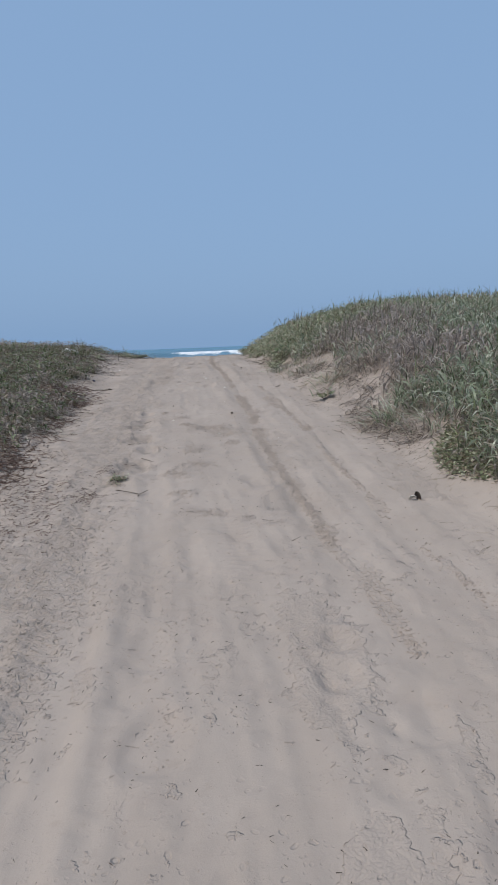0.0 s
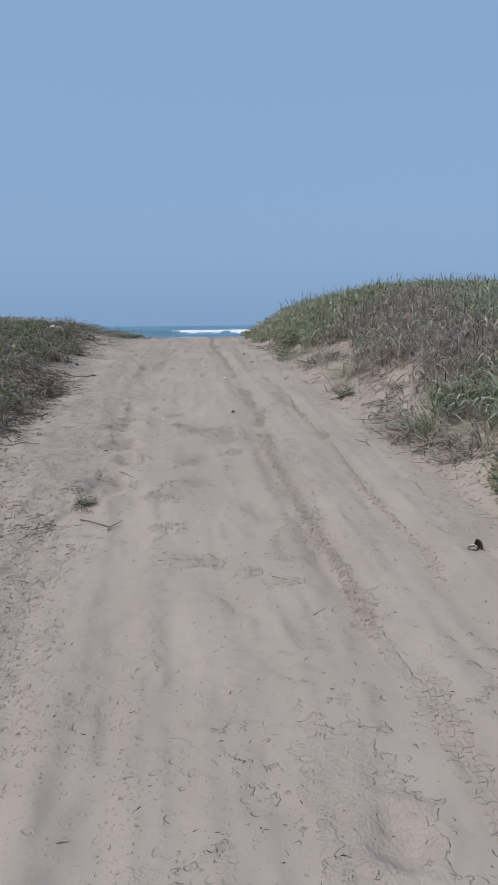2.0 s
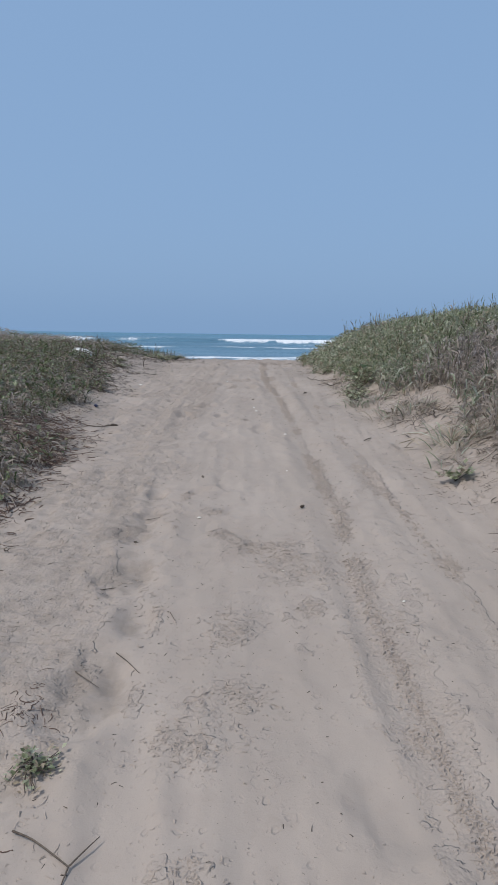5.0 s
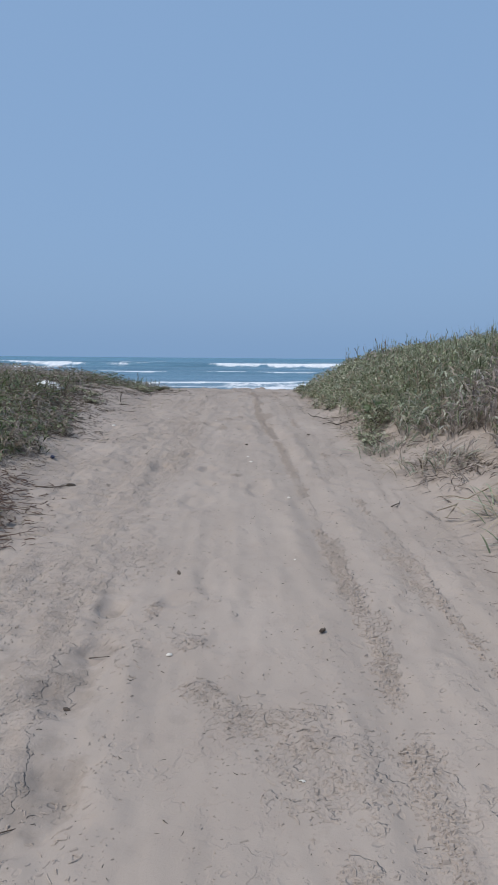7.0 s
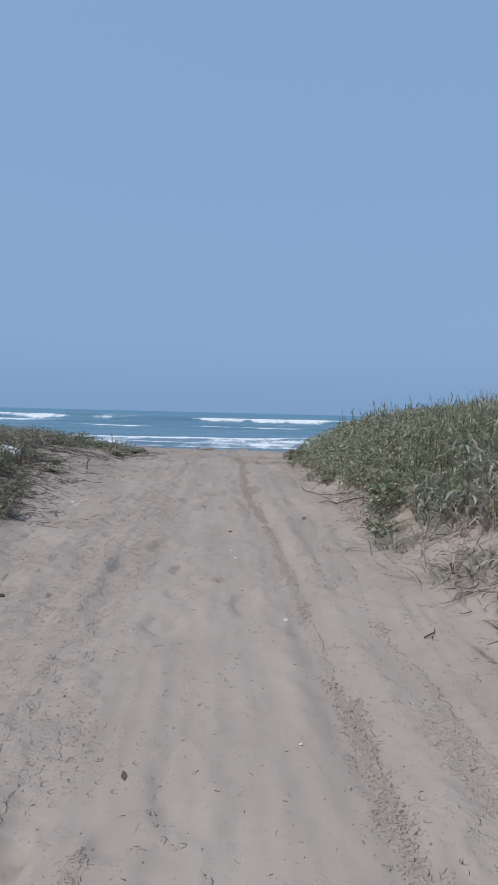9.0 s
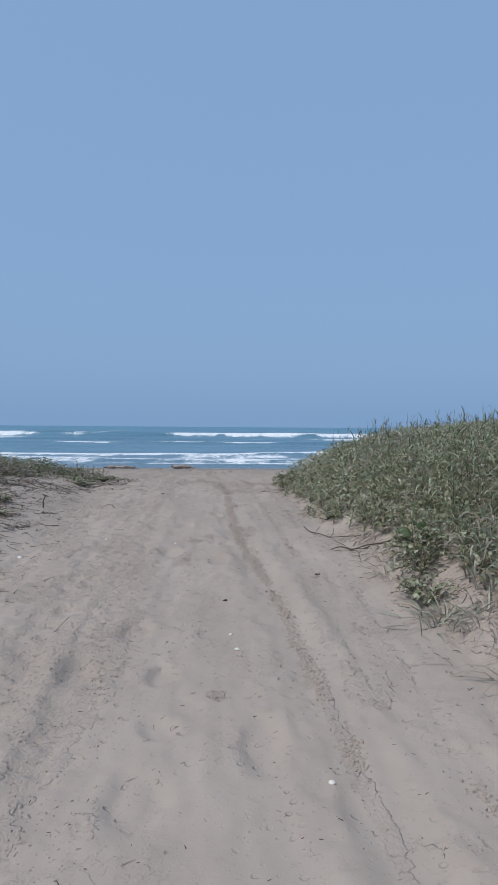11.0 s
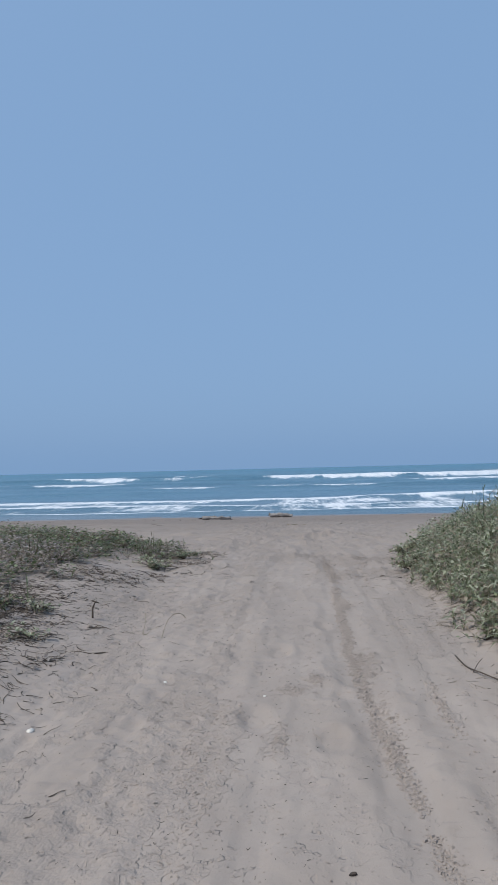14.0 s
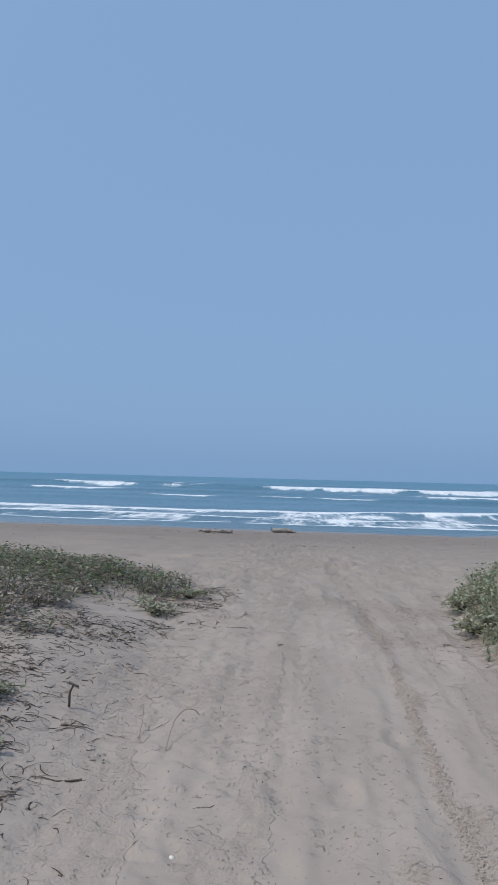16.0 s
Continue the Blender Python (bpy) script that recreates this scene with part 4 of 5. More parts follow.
over = scatter(grown_west, (-5.0, -1.5, 3, 20), 5200, rng, lambda x, y: 1 - 0.7 * smooth(3, 4.5, -x))[:, :2]
n = len(over)
arched = sprigs(over, rng.uniform(0, 2 * np.pi, n), rng.lognormal(-1.8, 0.45, n).clip(0.07, 0.45), rng.uniform(0.0018, 0.0042, n), rng.normal(0, 1.1, n), rng)
arched[0][:, 2] += np.repeat(rng.uniform(0.02, 0.15, n), 15)
stuff("tangled_stems", [arched], TWIG, "dry grey-brown stems tangled through the top of the bank's growth", "dead runners")
stuff("buried_runners", [under], TWIG, "brown runners and stems under the green of the bank", "dead runners")
y = rng.uniform(14.2, 20.4, 900)
x = -np.interp(y, [14.2, 15.7, 17, 18.2, 19.3, 20.5], [2.55, 2.75, 2.65, 2.10, 1.90, 2.0]) + rng.normal(0.18, 0.30, 900) * (1 - 0.5 * smooth(17.8, 19, y))
ok = rng.uniform(0, 1, 900) < smooth(-0.15, 0.15, rough(x / 0.35, y / 0.4, 547, 3))
strewn = np.stack([x[ok], y[ok]], 1)
n = len(strewn)
worms = sprigs(strewn, rng.uniform(0, 2 * np.pi, n), rng.lognormal(-2.5, 0.5, n).clip(0.04, 0.24), rng.uniform(0.0028, 0.0062, n), rng.normal(0, 2.0, n), rng)
tufts = np.repeat(strewn[::2], 4, 0) + rng.normal(0, 0.035, (4 * len(strewn[::2]), 2))
stuff("strewn_runners", [worms], TWIG, "thick crooked dead runners strewn over the bank's bare sand", "dead runners")
stuff("shrivelled_leaves", [leaflets(on_sand(tufts[:, 0], tufts[:, 1], 0.008), rng, (0.018, 0.042), (-0.1, 0.7))], DULL, "shrivelled brown creeper leaves along the dead runners", "leaf litter")
crest = np.concatenate([np.stack([rng.normal(cx, 0.16, 26), rng.normal(cy, 0.3, 26)], 1) for cx, cy in ((-3.22, 14.5), (-3.9, 14.2), (-2.75, 14.9), (-3.3, 17.6), (-2.5, 19.4))])
stuff("upright_sprigs", shoots(on_sand(crest[:, 0], crest[:, 1]), rng.uniform(0.16, 0.34, len(crest)), rng, 6, (0.05, 0.12), (0.007, 0.014), (0.2, 0.8))[0], CREEPER, "dark upright sprigs standing out of the bank's creeper", "grass")
red = []
for cx, cy, sx, sy, n in ((-1.98, 9.75, 0.18, 0.45, 480), (-1.82, 9.15, 0.10, 0.15, 130), (-2.30, 9.8, 0.18, 0.5, 220), (-2.08, 6.6, 0.22, 0.32, 420), (-1.85, 6.3, 0.12, 0.15, 160), (-1.78, 8.0, 0.10, 0.5, 260), (-1.9, 5.85, 0.2, 0.15, 160)):
    red.append(np.stack([rng.normal(cx, sx, n), rng.normal(cy, sy, n)], 1))
red = np.concatenate(red)
n = len(red)
tangle = sprigs(red, rng.uniform(0, 2 * np.pi, n), rng.lognormal(-2.5, 0.5, n).clip(0.04, 0.28), rng.uniform(0.0022, 0.0056, n), rng.normal(0, 1.7, n), rng)
tangle[0][:, 2] += np.repeat(rng.uniform(0, 0.07, n) * brown_mat(red[:, 0], red[:, 1]), 15)
stuff("reddish_tangle", [tangle], REDDISH, "reddish-brown tangle of dead runners spilling onto the sand", "dead runners")
stuff("runner_mat", [mat_of_runners], TWIG, "thick brown mat of dead runners where the creeper meets the sand", "dead runners")
heaps = [(-1.62, 5.0, 0.26), (-1.75, 5.6, 0.26), (-1.5, 4.4, 0.22), (-1.45, 4.8, 0.22), (-1.25, 5.1, 0.2), (-1.5, 5.3, 0.2), (-1.02, 5.42, 0.07), (-0.98, 5.36, 0.05), (-0.92, 6.0, 0.05), (-1.45, 5.7, 0.16), (-1.35, 5.5, 0.12), (-1.7, 6.3, 0.25), (-1.75, 4.9, 0.2), (-1.95, 9.9, 0.2), (-1.85, 9.2, 0.2), (1.30, 11.3, 0.2), (1.55, 7.3, 0.2), (1.70, 6.5, 0.2), (1.35, 8.75, 0.2), (1.2, 12.0, 0.15)]
p = np.concatenate([np.stack([rng.normal(hx, s, k), rng.normal(hy, s * 1.3, k)], 1) for hx, hy, s in heaps for k in [int(25 + 420 * s)]])
n = len(p)
stuff("reddish_litter", [sprigs(p, rng.uniform(0, 2 * np.pi, n), rng.lognormal(-3.45, 0.5, n).clip(0.012, 0.10), rng.uniform(0.0013, 0.0028, n), rng.normal(0, 1.5, n), rng), leaflets(on_sand(p[::4, 0], p[::4, 1], 0.004), rng, (0.006, 0.014), (-0.1, 0.2))],
      REDDISH, "reddish-brown dead creeper heaped on the sand", "dead runners")
p = litter_at(6000, rng)
n = len(p)
stuff("dry_stalks", [sprigs(p, rng.uniform(0, 2 * np.pi, n), rng.lognormal(-2.6, 0.5, n).clip(0.03, 0.3), rng.uniform(0.0012, 0.0026, n), rng.normal(0, 0.9, n), rng)], STRAW, "pale dry grass stalks lying on the sand", "dry stalks")
p = litter_at(6000, rng)
q = np.concatenate([on_sand(p[:, 0], p[:, 1], 0.006)])
stuff("fallen_leaves", [leaflets(q, rng, (0.006, 0.016), (-0.05, 0.15))], DULL, "small brown dead leaves scattered on the sand", "leaf litter")
# curled flakes of crust in the broken patches
flakes = [np.stack([bx + rng.normal(0, 0.5 * a, n), by + rng.normal(0, 0.5 * c, n)], 1) for bx, by, a, c in BROKEN for n in [int(min(150, 2600 * a * c + 8))]]
for k, n in ((0, 420), (1, 220), (4, 160), (3, 500)):
    y = rng.uniform(1.8, 17, n)
    x = rut_line(RUTS[k], y) + rng.normal(0, 0.03, n) + 0.03 * rough(y * 0 + 3, y / 0.4, 505 + k, 3)
    ok = rng.uniform(0, 1, n) < smooth(0.0, 0.2, rough(y * 0 + 1, y / 0.5, 500 + k, 4) + 0.1)
    flakes.append(np.stack([x[ok], y[ok]], 1))
for n, x0, x1, y0, y1 in ((5200, -1.9, -0.60, 1.6, 9.0), (1300, -2.0, -0.3, 9.0, 17.5), (450, -0.6, 1.2, 1.6, 17.0)):
    x, y = rng.uniform(x0, x1, n), rng.uniform(y0, y1, n)
    ok = rng.uniform(0, 1, n) < smooth(-0.15, 0.25, rough(x / 0.3, y / 0.5, 516, 4))
    flakes.append(np.stack([x[ok], y[ok]], 1))
p = np.concatenate(flakes)
n = len(p)
v, f = sprigs(p, rng.normal(0.1, 0.6, n) + np.pi * rng.integers(0, 2, n), rng.lognormal(-3.85, 0.45, n).clip(0.010, 0.05), rng.uniform(0.0018, 0.0038, n), rng.normal(0, 1.6, n), rng, 1.1, 1.3)
tagged(new("crust_flakes", mesh_of("crust_flakes", v, f, CRUST, True)), "curled flakes of broken sand crust in trodden patches", "sand crust", kind="stuff")
x, y = rng.uniform(-1.9, 1.3, 2800), rng.uniform(1.6, 20, 2800)
stuff("bark_scraps", [sprigs(np.stack([x, y], 1), rng.uniform(0, 2 * np.pi, 2800), rng.uniform(0.004, 0.020, 2800), rng.uniform(0.0008, 0.0022, 2800), rng.normal(0, 0.5, 2800), rng)], BARK, "dark scraps of bark and stalk strewn over the lane", "plant scraps")
# dead stems that have slid down the east dune's foot
y = rng.uniform(6.2, 14.0, 800)
x = east_edge(y) - 0.02 - np.abs(rng.normal(0, 0.20, 800)) * (1 - 0.45 * smooth(12.5, 14, y))
ok = rng.uniform(0, 1, 800) < smooth(-0.12, 0.16, rough(x / 0.6, y / 0.7, 545, 3) + 0.12 * np.exp(-((y - 11.2) / 1.2) ** 2)) * (1 - 0.92 * smooth(11.5, 12.3, y))
p = np.stack([x[ok], y[ok]], 1)
n = len(p)
slid = sprigs(p, rng.uniform(0, 2 * np.pi, n), rng.lognormal(-2.3, 0.5, n).clip(0.04, 0.30), rng.uniform(0.0022, 0.0046, n), rng.normal(0, 1.7, n), rng)
slid[0][:, 2] += np.repeat(rng.uniform(0, 0.025, n), 15)
curls = np.repeat(p, 2, 0) + rng.normal(0, 0.05, (2 * n, 2))
m = len(curls)
curled = blades(on_sand(curls[:, 0], curls[:, 1], 0.004), rng.uniform(0, 2 * np.pi, m), rng.uniform(0.05, 0.15, m), rng.uniform(0.006, 0.013, m), rng.uniform(0.75, 0.97, m), rng.uniform(0.05, 0.30, m), 4)
stuff("fallen_stems", [slid], TWIG, "dark dead stems that slid down onto the sand at the dune's foot", "dead runners")
stuff("curled_dead_leaves", [curled], DULL, "curled brown dead grass leaves lying at the dune's foot", "leaf litter")
# driftline scraps on the beach
x, y = rng.uniform(-16, 14, 150), 45 + rng.normal(0, 4.0, 150)
stuff("driftline_scraps", [sprigs(np.stack([x, y], 1), rng.normal(0, 0.7, 150), rng.lognormal(-2.0, 0.6, 150).clip(0.05, 0.5), rng.uniform(0.005, 0.014, 150), rng.normal(0, 0.8, 150), rng)], BARK, "dark scraps of weed and wood along the driftline", "plant scraps")


# ---- countable things on the sand ----
def laid(points, lift=0.0):
    """Points across and ahead, brought down to the sand; a third number lifts one."""
    z = sand(np.array([p[0] for p in points]), np.array([p[1] for p in points]))
    return np.array([(p[0], p[1], h + lift + (p[2] if len(p) > 2 else 0)) for p, h in zip(points, z)])


def thing_at(name, me, place, label, category, group=""):
    """Moves the mesh so that its origin lies at the given place."""
    me.transform(Matrix.Translation(-Vector(place)))
    ob = new(name, me)
    ob.location = place
    return tagged(ob, label, category, group)


def branch(name, runs, mat, label, category, group=""):
    """A stick with its side shoots, lying on the sand."""
    made = []
    for points, r0, r1 in runs:
        pts = laid(points, 0.7 * r0)
        fine = np.stack([np.interp(np.linspace(0, len(pts) - 1, 3 * len(pts)), np.arange(len(pts)), pts[:, k]) for k in range(3)], 1)
        fine[1:-1] = (fine[:-2] + fine[1:-1] * 2 + fine[2:]) / 4
        made.append((fine, np.linspace(r0, r1, len(fine)), 6))
    first = made[0][0]
    return thing_at(name, stick_mesh(name, made, mat), first[len(first) // 2] - np.array([0, 0, made[0][1][0]]), label, category, group)


branch("forked_twig", [([(-0.78, 5.46, 0.006), (-0.72, 5.44, 0.010), (-0.66, 5.40, 0.008), (-0.59, 5.35, 0.006)], 0.0034, 0.0026), ([(-0.59, 5.35, 0.006), (-0.56, 5.41, 0.015), (-0.53, 5.46, 0.02)], 0.0026, 0.0015), ([(-0.59, 5.35, 0.006), (-0.595, 5.29)], 0.003, 0.0015)],
       TWIG, "forked grey-brown twig lying on the sand", "twig")
branch("driftwood_branch", [([(0.67, 13.65, 0.01), (0.76, 13.70, 0.03), (0.85, 13.70), (0.96, 13.63, 0.02), (1.11, 13.53), (1.24, 13.50, 0.03)], 0.0040, 0.0070), ([(0.85, 13.70), (0.80, 13.80, 0.02), (0.74, 13.90, 0.03)], 0.0035, 0.002), ([(0.84, 13.69), (0.87, 13.52, 0.03), (0.85, 13.34)], 0.0035, 0.002),
                            ([(0.98, 13.62), (0.93, 13.55, 0.02), (0.86, 13.58, 0.04)], 0.005, 0.002)], TWIG, "branching brown driftwood stick at the foot of the dune", "branch")
branch("long_runner", [([(0.57, 14.60, 0.01), (0.60, 14.40), (0.66, 14.22, 0.02), (0.74, 14.16), (0.85, 14.06, 0.02), (0.98, 13.96)], 0.0045, 0.0035), ([(0.62, 14.32), (0.67, 14.40, 0.03), (0.70, 14.42, 0.05)], 0.003, 0.0015), ([(0.74, 14.16), (0.79, 14.24, 0.02), (0.80, 14.30, 0.05)], 0.003, 0.0015), ([(0.85, 14.06), (0.82, 13.98, 0.03)], 0.003, 0.0015)], TWIG, "long thin brown runner stretched over bare sand", "runner")
branch("dry_fork", [([(0.83, 10.08), (0.88, 10.10, 0.015), (0.90, 10.14), (0.91, 10.18, 0.01)], 0.0045, 0.002), ([(0.88, 10.10), (0.86, 10.04, 0.01)], 0.003, 0.002)], BARK, "short dark forked piece of dead stem on the sand", "twig")
branch("forked_branch", [([(1.14, 10.02), (1.28, 10.05), (1.42, 10.09), (1.62, 10.10)], 0.003, 0.005), ([(1.28, 10.05), (1.20, 9.92), (1.16, 9.84)], 0.004, 0.002), ([(1.36, 10.07), (1.30, 10.22), (1.22, 10.30)], 0.004, 0.002)],
       STRAW, "forked dry branch half buried under the dune grass", "branch")
branch("upright_stalk", [([(-2.09, 15.45), (-2.09, 15.45, 0.08), (-2.06, 15.44, 0.145)], 0.008, 0.006), ([(-2.09, 15.44, 0.140), (-2.03, 15.42, 0.150)], 0.007, 0.005)], TWIG, "short brown stalk standing upright in the sand", "stalk")
branch("straw_loop", [([(-1.46, 15.10), (-1.46, 15.2, 0.04), (-1.45, 15.3, 0.085), (-1.41, 15.38, 0.11), (-1.36, 15.42, 0.095), (-1.34, 15.44, 0.06)], 0.0030, 0.0024)], STRAW, "pale dry stalk bent into an arch on the sand", "straw", "bent stalks")
branch("straw_loop", [([(-1.68, 15.5, 0.08), (-1.66, 15.45, 0.11), (-1.64, 15.36, 0.06), (-1.63, 15.22), (-1.59, 15.15), (-1.57, 15.22, 0.02)], 0.0026, 0.002)], STRAW, "pale dry stalk curled on the sand", "straw", "bent stalks")
for pts in ([(-1.2, 11.7), (-1.16, 11.82), (-1.12, 11.95, 0.02)], [(-0.92, 11.50), (-0.86, 11.60)], [(-0.68, 6.42), (-0.62, 6.36), (-0.56, 6.28)], [(-0.88, 7.0), (-0.76, 7.06)], [(0.42, 12.84), (0.50, 12.88)], [(0.74, 12.86), (0.80, 12.80), (0.88, 12.82, 0.02)],
            [(-0.50, 6.75), (-0.46, 6.66)], [(-0.82, 6.30), (-0.70, 6.18, 0.02)], [(-1.98, 13.72), (-1.93, 13.64, 0.02), (-1.86, 13.66)], [(0.30, 4.70), (0.37, 4.66)], [(0.46, 4.36), (0.52, 4.41)], [(-0.82, 8.0), (-0.72, 7.94)]):
    branch("dark_twig", [(pts, 0.0024, 0.0013)], TWIG, "short dark twig lying on the sand", "twig", "dark twigs on the lane")

# dead stalks that stand out of the creeper: place, height, lean, curl
STALKS = [(-3.24, 14.5, 0.34, 0.04, 0.10), (-3.02, 14.55, 0.34, -0.03, -0.08), (-2.92, 14.5, 0.35, 0.05, 0.12), (-2.66, 14.5, 0.38, 0.06, 0.16), (-3.8, 14.5, 0.32, 0.05, 0.08), (-2.70, 14.6, 0.30, -0.04, -0.10)]
for x, y, top, lean, curl in STALKS:
    s = np.linspace(0, 1, 6)
    branch("dead_stalk", [([(x + lean * q + curl * q ** 3, y, top * (q - 0.35 * max(0.0, abs(curl) - 0.03) * 8 * q ** 4)) for q in s], 0.0065, 0.0035), ([(x + lean * 0.5, y, top * 0.5), (x + lean * 0.5 + 0.05, y, top * 0.66), (x + lean * 0.5 + 0.06, y, top * 0.80)], 0.0042, 0.002)],
           TWIG, "dead brown stalk standing out of the green creeper", "stalk", "dead stalks on the bank")

rng = np.random.default_rng(77)
models = []
for k in range(6):
    L = 0.05 + 0.022 * k
    s = np.linspace(0, 1, 6)
    side = np.cumsum(rng.normal(0, 0.16, 6)) * L * 0.4
    main = np.stack([(s - 0.5) * L, side - side.mean(), 0.004 + 0.012 * np.sin(np.pi * s) * (k % 2)], 1)
    runs = [(main, np.linspace(0.0032, 0.0018, 6), 5)]
    for j in (2, 4)[: 1 + k % 2]:
        tip = main[j] + np.array([0.25 * L, rng.choice((-1, 1)) * 0.2 * L, 0.012])
        runs.append((np.stack([main[j], (main[j] + tip) / 2 + (0, 0, 0.004), tip]), [0.0022, 0.0017, 0.0012], 4))
    models.append(stick_mesh("twig", runs, TWIG if k != 3 else STRAW))
places = litter_at(420, rng)[:190]
d = 0.06
px, py = places[:, 0], places[:, 1]
pz = sand(px, py)
slope_x, slope_y = (sand(px + d, py) - sand(px - d, py)) / (2 * d), (sand(px, py + d) - sand(px, py - d)) / (2 * d)
for i in range(len(places)):
    a, k = rng.uniform(0, 360), int(rng.integers(0, 6))
    up = Vector((-slope_x[i], -slope_y[i], 1)).normalized()
    ob = new("twig", models[k])
    ob.matrix_world = Matrix.Translation((px[i], py[i], pz[i])) @ up.to_track_quat("Z", "Y").to_matrix().to_4x4() @ pose(0, 0, 0, 0, 0, a)
    tagged(ob, "bent pale straw twig on the sand" if k == 3 else "small crooked brown twig on the sand", "twig", "twigs along the edges")


def chunk(name, place, size, turn, mat, label, category, seed, group=""):
    """An uneven lump, rounded and split, resting on the sand."""
    bm = bmesh.new()
    bmesh.ops.create_icosphere(bm, subdivisions=2, radius=1)
    r = random.Random(seed)
    off = Vector((r.uniform(0, 50), r.uniform(0, 50), r.uniform(0, 50)))
    for v in bm.verts:
        v.co *= 1 + 0.9 * noise.noise(v.co * 1.1 + off) + 0.35 * noise.noise(v.co * 3 + off)
        v.co = Vector((v.co.x * size[0], v.co.y * size[1], v.co.z * size[2]))
    low = min(v.co.z for v in bm.verts)
    for v in bm.verts:
        v.co.z -= low * 0.8
    me = bpy.data.meshes.new(name)
    bm.to_mesh(me)
    bm.free()
    me.materials.append(mat)
    ob = new(name, me)
    ob.matrix_world = pose(place[0], place[1], float(sand(place[0], place[1])), *turn)
    return tagged(ob, label, category, group)


chunk("wood_chip", (0.18, 8.17), (0.012, 0.008, 0.012), (0, -25, 30), TWIG, "dark pointed chip of wood on the sand", "wood chip", 8, "wood chips")
chunk("wood_chip", (-0.53, 8.82), (0.009, 0.026, 0.008), (10, 0, 25), TWIG, "dark split chip of wood on the sand", "wood chip", 9, "wood chips")
chunk("wood_chip", (-0.22, 12.35), (0.013, 0.007, 0.006), (0, 0, 10), BARK, "small brown chip of wood on the sand", "wood chip", 10, "wood chips")
chunk("wood_chip", (0.45, 12.9), (0.018, 0.008, 0.007), (0, 0, -8), BARK, "small brown chip of wood on the sand", "wood chip", 12, "wood chips")
chunk("bark_piece", (-1.57, 10.60), (0.035, 0.016, 0.014), (0, 8, 15), TWIG, "brown piece of bark beside a twig on the sand", "bark", 17)
branch("dry_runner", [([(-1.82, 10.52), (-1.72, 10.54), (-1.66, 10.58), (-1.58, 10.62)], 0.006, 0.004), ([(-1.66, 10.58), (-1.62, 10.66, 0.02)], 0.004, 0.002)], TWIG, "brown dry runner lying at the edge of the lane", "runner")
chunk("wood_chip", (-0.81, 7.62), (0.016, 0.010, 0.008), (0, 0, -20), BARK, "small dark chip of wood in a hollow", "wood chip", 14, "wood chips")


def shell(place, size, turn, seed):
    """A small hollow valve with ribs, lying open side down or up."""
    rows, cols = 6, 12
    verts, faces = [], []
    for i in range(rows + 1):
        for j in range(cols + 1):
            u, a = i / rows, (j / cols - 0.5) * 2.3
            rib = 1 + 0.04 * math.cos(j * math.pi)
            verts.append((size * 1.1 * u * math.sin(a) * rib, size * (1.5 * u * math.cos(a) - 0.7), size * 0.55 * math.sin(math.pi * min(1, 0.15 + 0.85 * u)) * math.cos(a * 0.6) * rib))
    for i in range(rows):
        for j in range(cols):
            n = i * (cols + 1) + j
            faces.append((n, n + 1, n + cols + 2, n + cols + 1))
    me = bpy.data.meshes.new("shell")
    me.from_pydata(verts, [], faces)
    for q in me.polygons:
        q.use_smooth = True
    me.materials.append(SHELL)
    ob = new("shell", me)
    thick = ob.modifiers.new("thick", "SOLIDIFY")
    thick.thickness = size * 0.1
    ob.matrix_world = pose(place[0], place[1], float(sand(place[0], place[1])) + size * 0.02, *turn)
    return tagged(ob, "small white sea shell half sunk in the sand", "shell", "shells on the lane")


for k, (px, py, size) in enumerate(((-0.48, 7.98, 0.016), (0.12, 10.30, 0.015), (-0.17, 11.54, 0.018), (-0.20, 11.75, 0.013), (-1.79, 13.43, 0.024), (0.03, 7.22, 0.014), (0.10, 9.05, 0.010), (-0.62, 13.9, 0.012), (-1.25, 14.2, 0.013), (0.85, 12.95, 0.013), (0.60, 6.9, 0.011))):
    shell((px, py), size, (random.uniform(-15, 15), random.uniform(-15, 15), random.uniform(0, 360)), k)


def ribbed_shell(place, size, turn):
    """A large deep valve with strong ribs and a notched rim, standing on its edge."""
    rows, cols = 10, 56
    verts, faces = [], []
    for i in range(rows + 1):
        for j in range(cols + 1):
            u, a = i / rows, (j / cols - 0.5) * 2.6
            rib = 1 + 0.055 * math.cos(j * math.pi / 2) * u
            verts.append((size * 1.15 * math.sin(u * 1.5) * math.sin(a) * rib, size * (1.25 * math.sin(u * 1.5) * math.cos(a) * rib - 0.5), size * 0.95 * math.cos(u * 1.5) * (1 + 0.08 * math.cos(j * math.pi / 2))))
    for i in range(rows):
        for j in range(cols):
            n = i * (cols + 1) + j
            faces.append((n, n + 1, n + cols + 2, n + cols + 1))
    me = bpy.data.meshes.new("ribbed_shell")
    me.from_pydata(verts, [], faces)
    for q in me.polygons:
        q.use_smooth = True
    me.materials.append(SHELL)
    ob = new("ribbed_shell", me)
    thick = ob.modifiers.new("thick", "SOLIDIFY")
    thick.thickness = size * 0.07
    ob.matrix_world = pose(place[0], place[1], float(sand(place[0], place[1])) + size * 0.55, *turn)
    return tagged(ob, "white ribbed clam shell standing on edge in the sand", "shell")


ribbed_shell((1.395, 4.97), 0.026, (8, -20, -35))


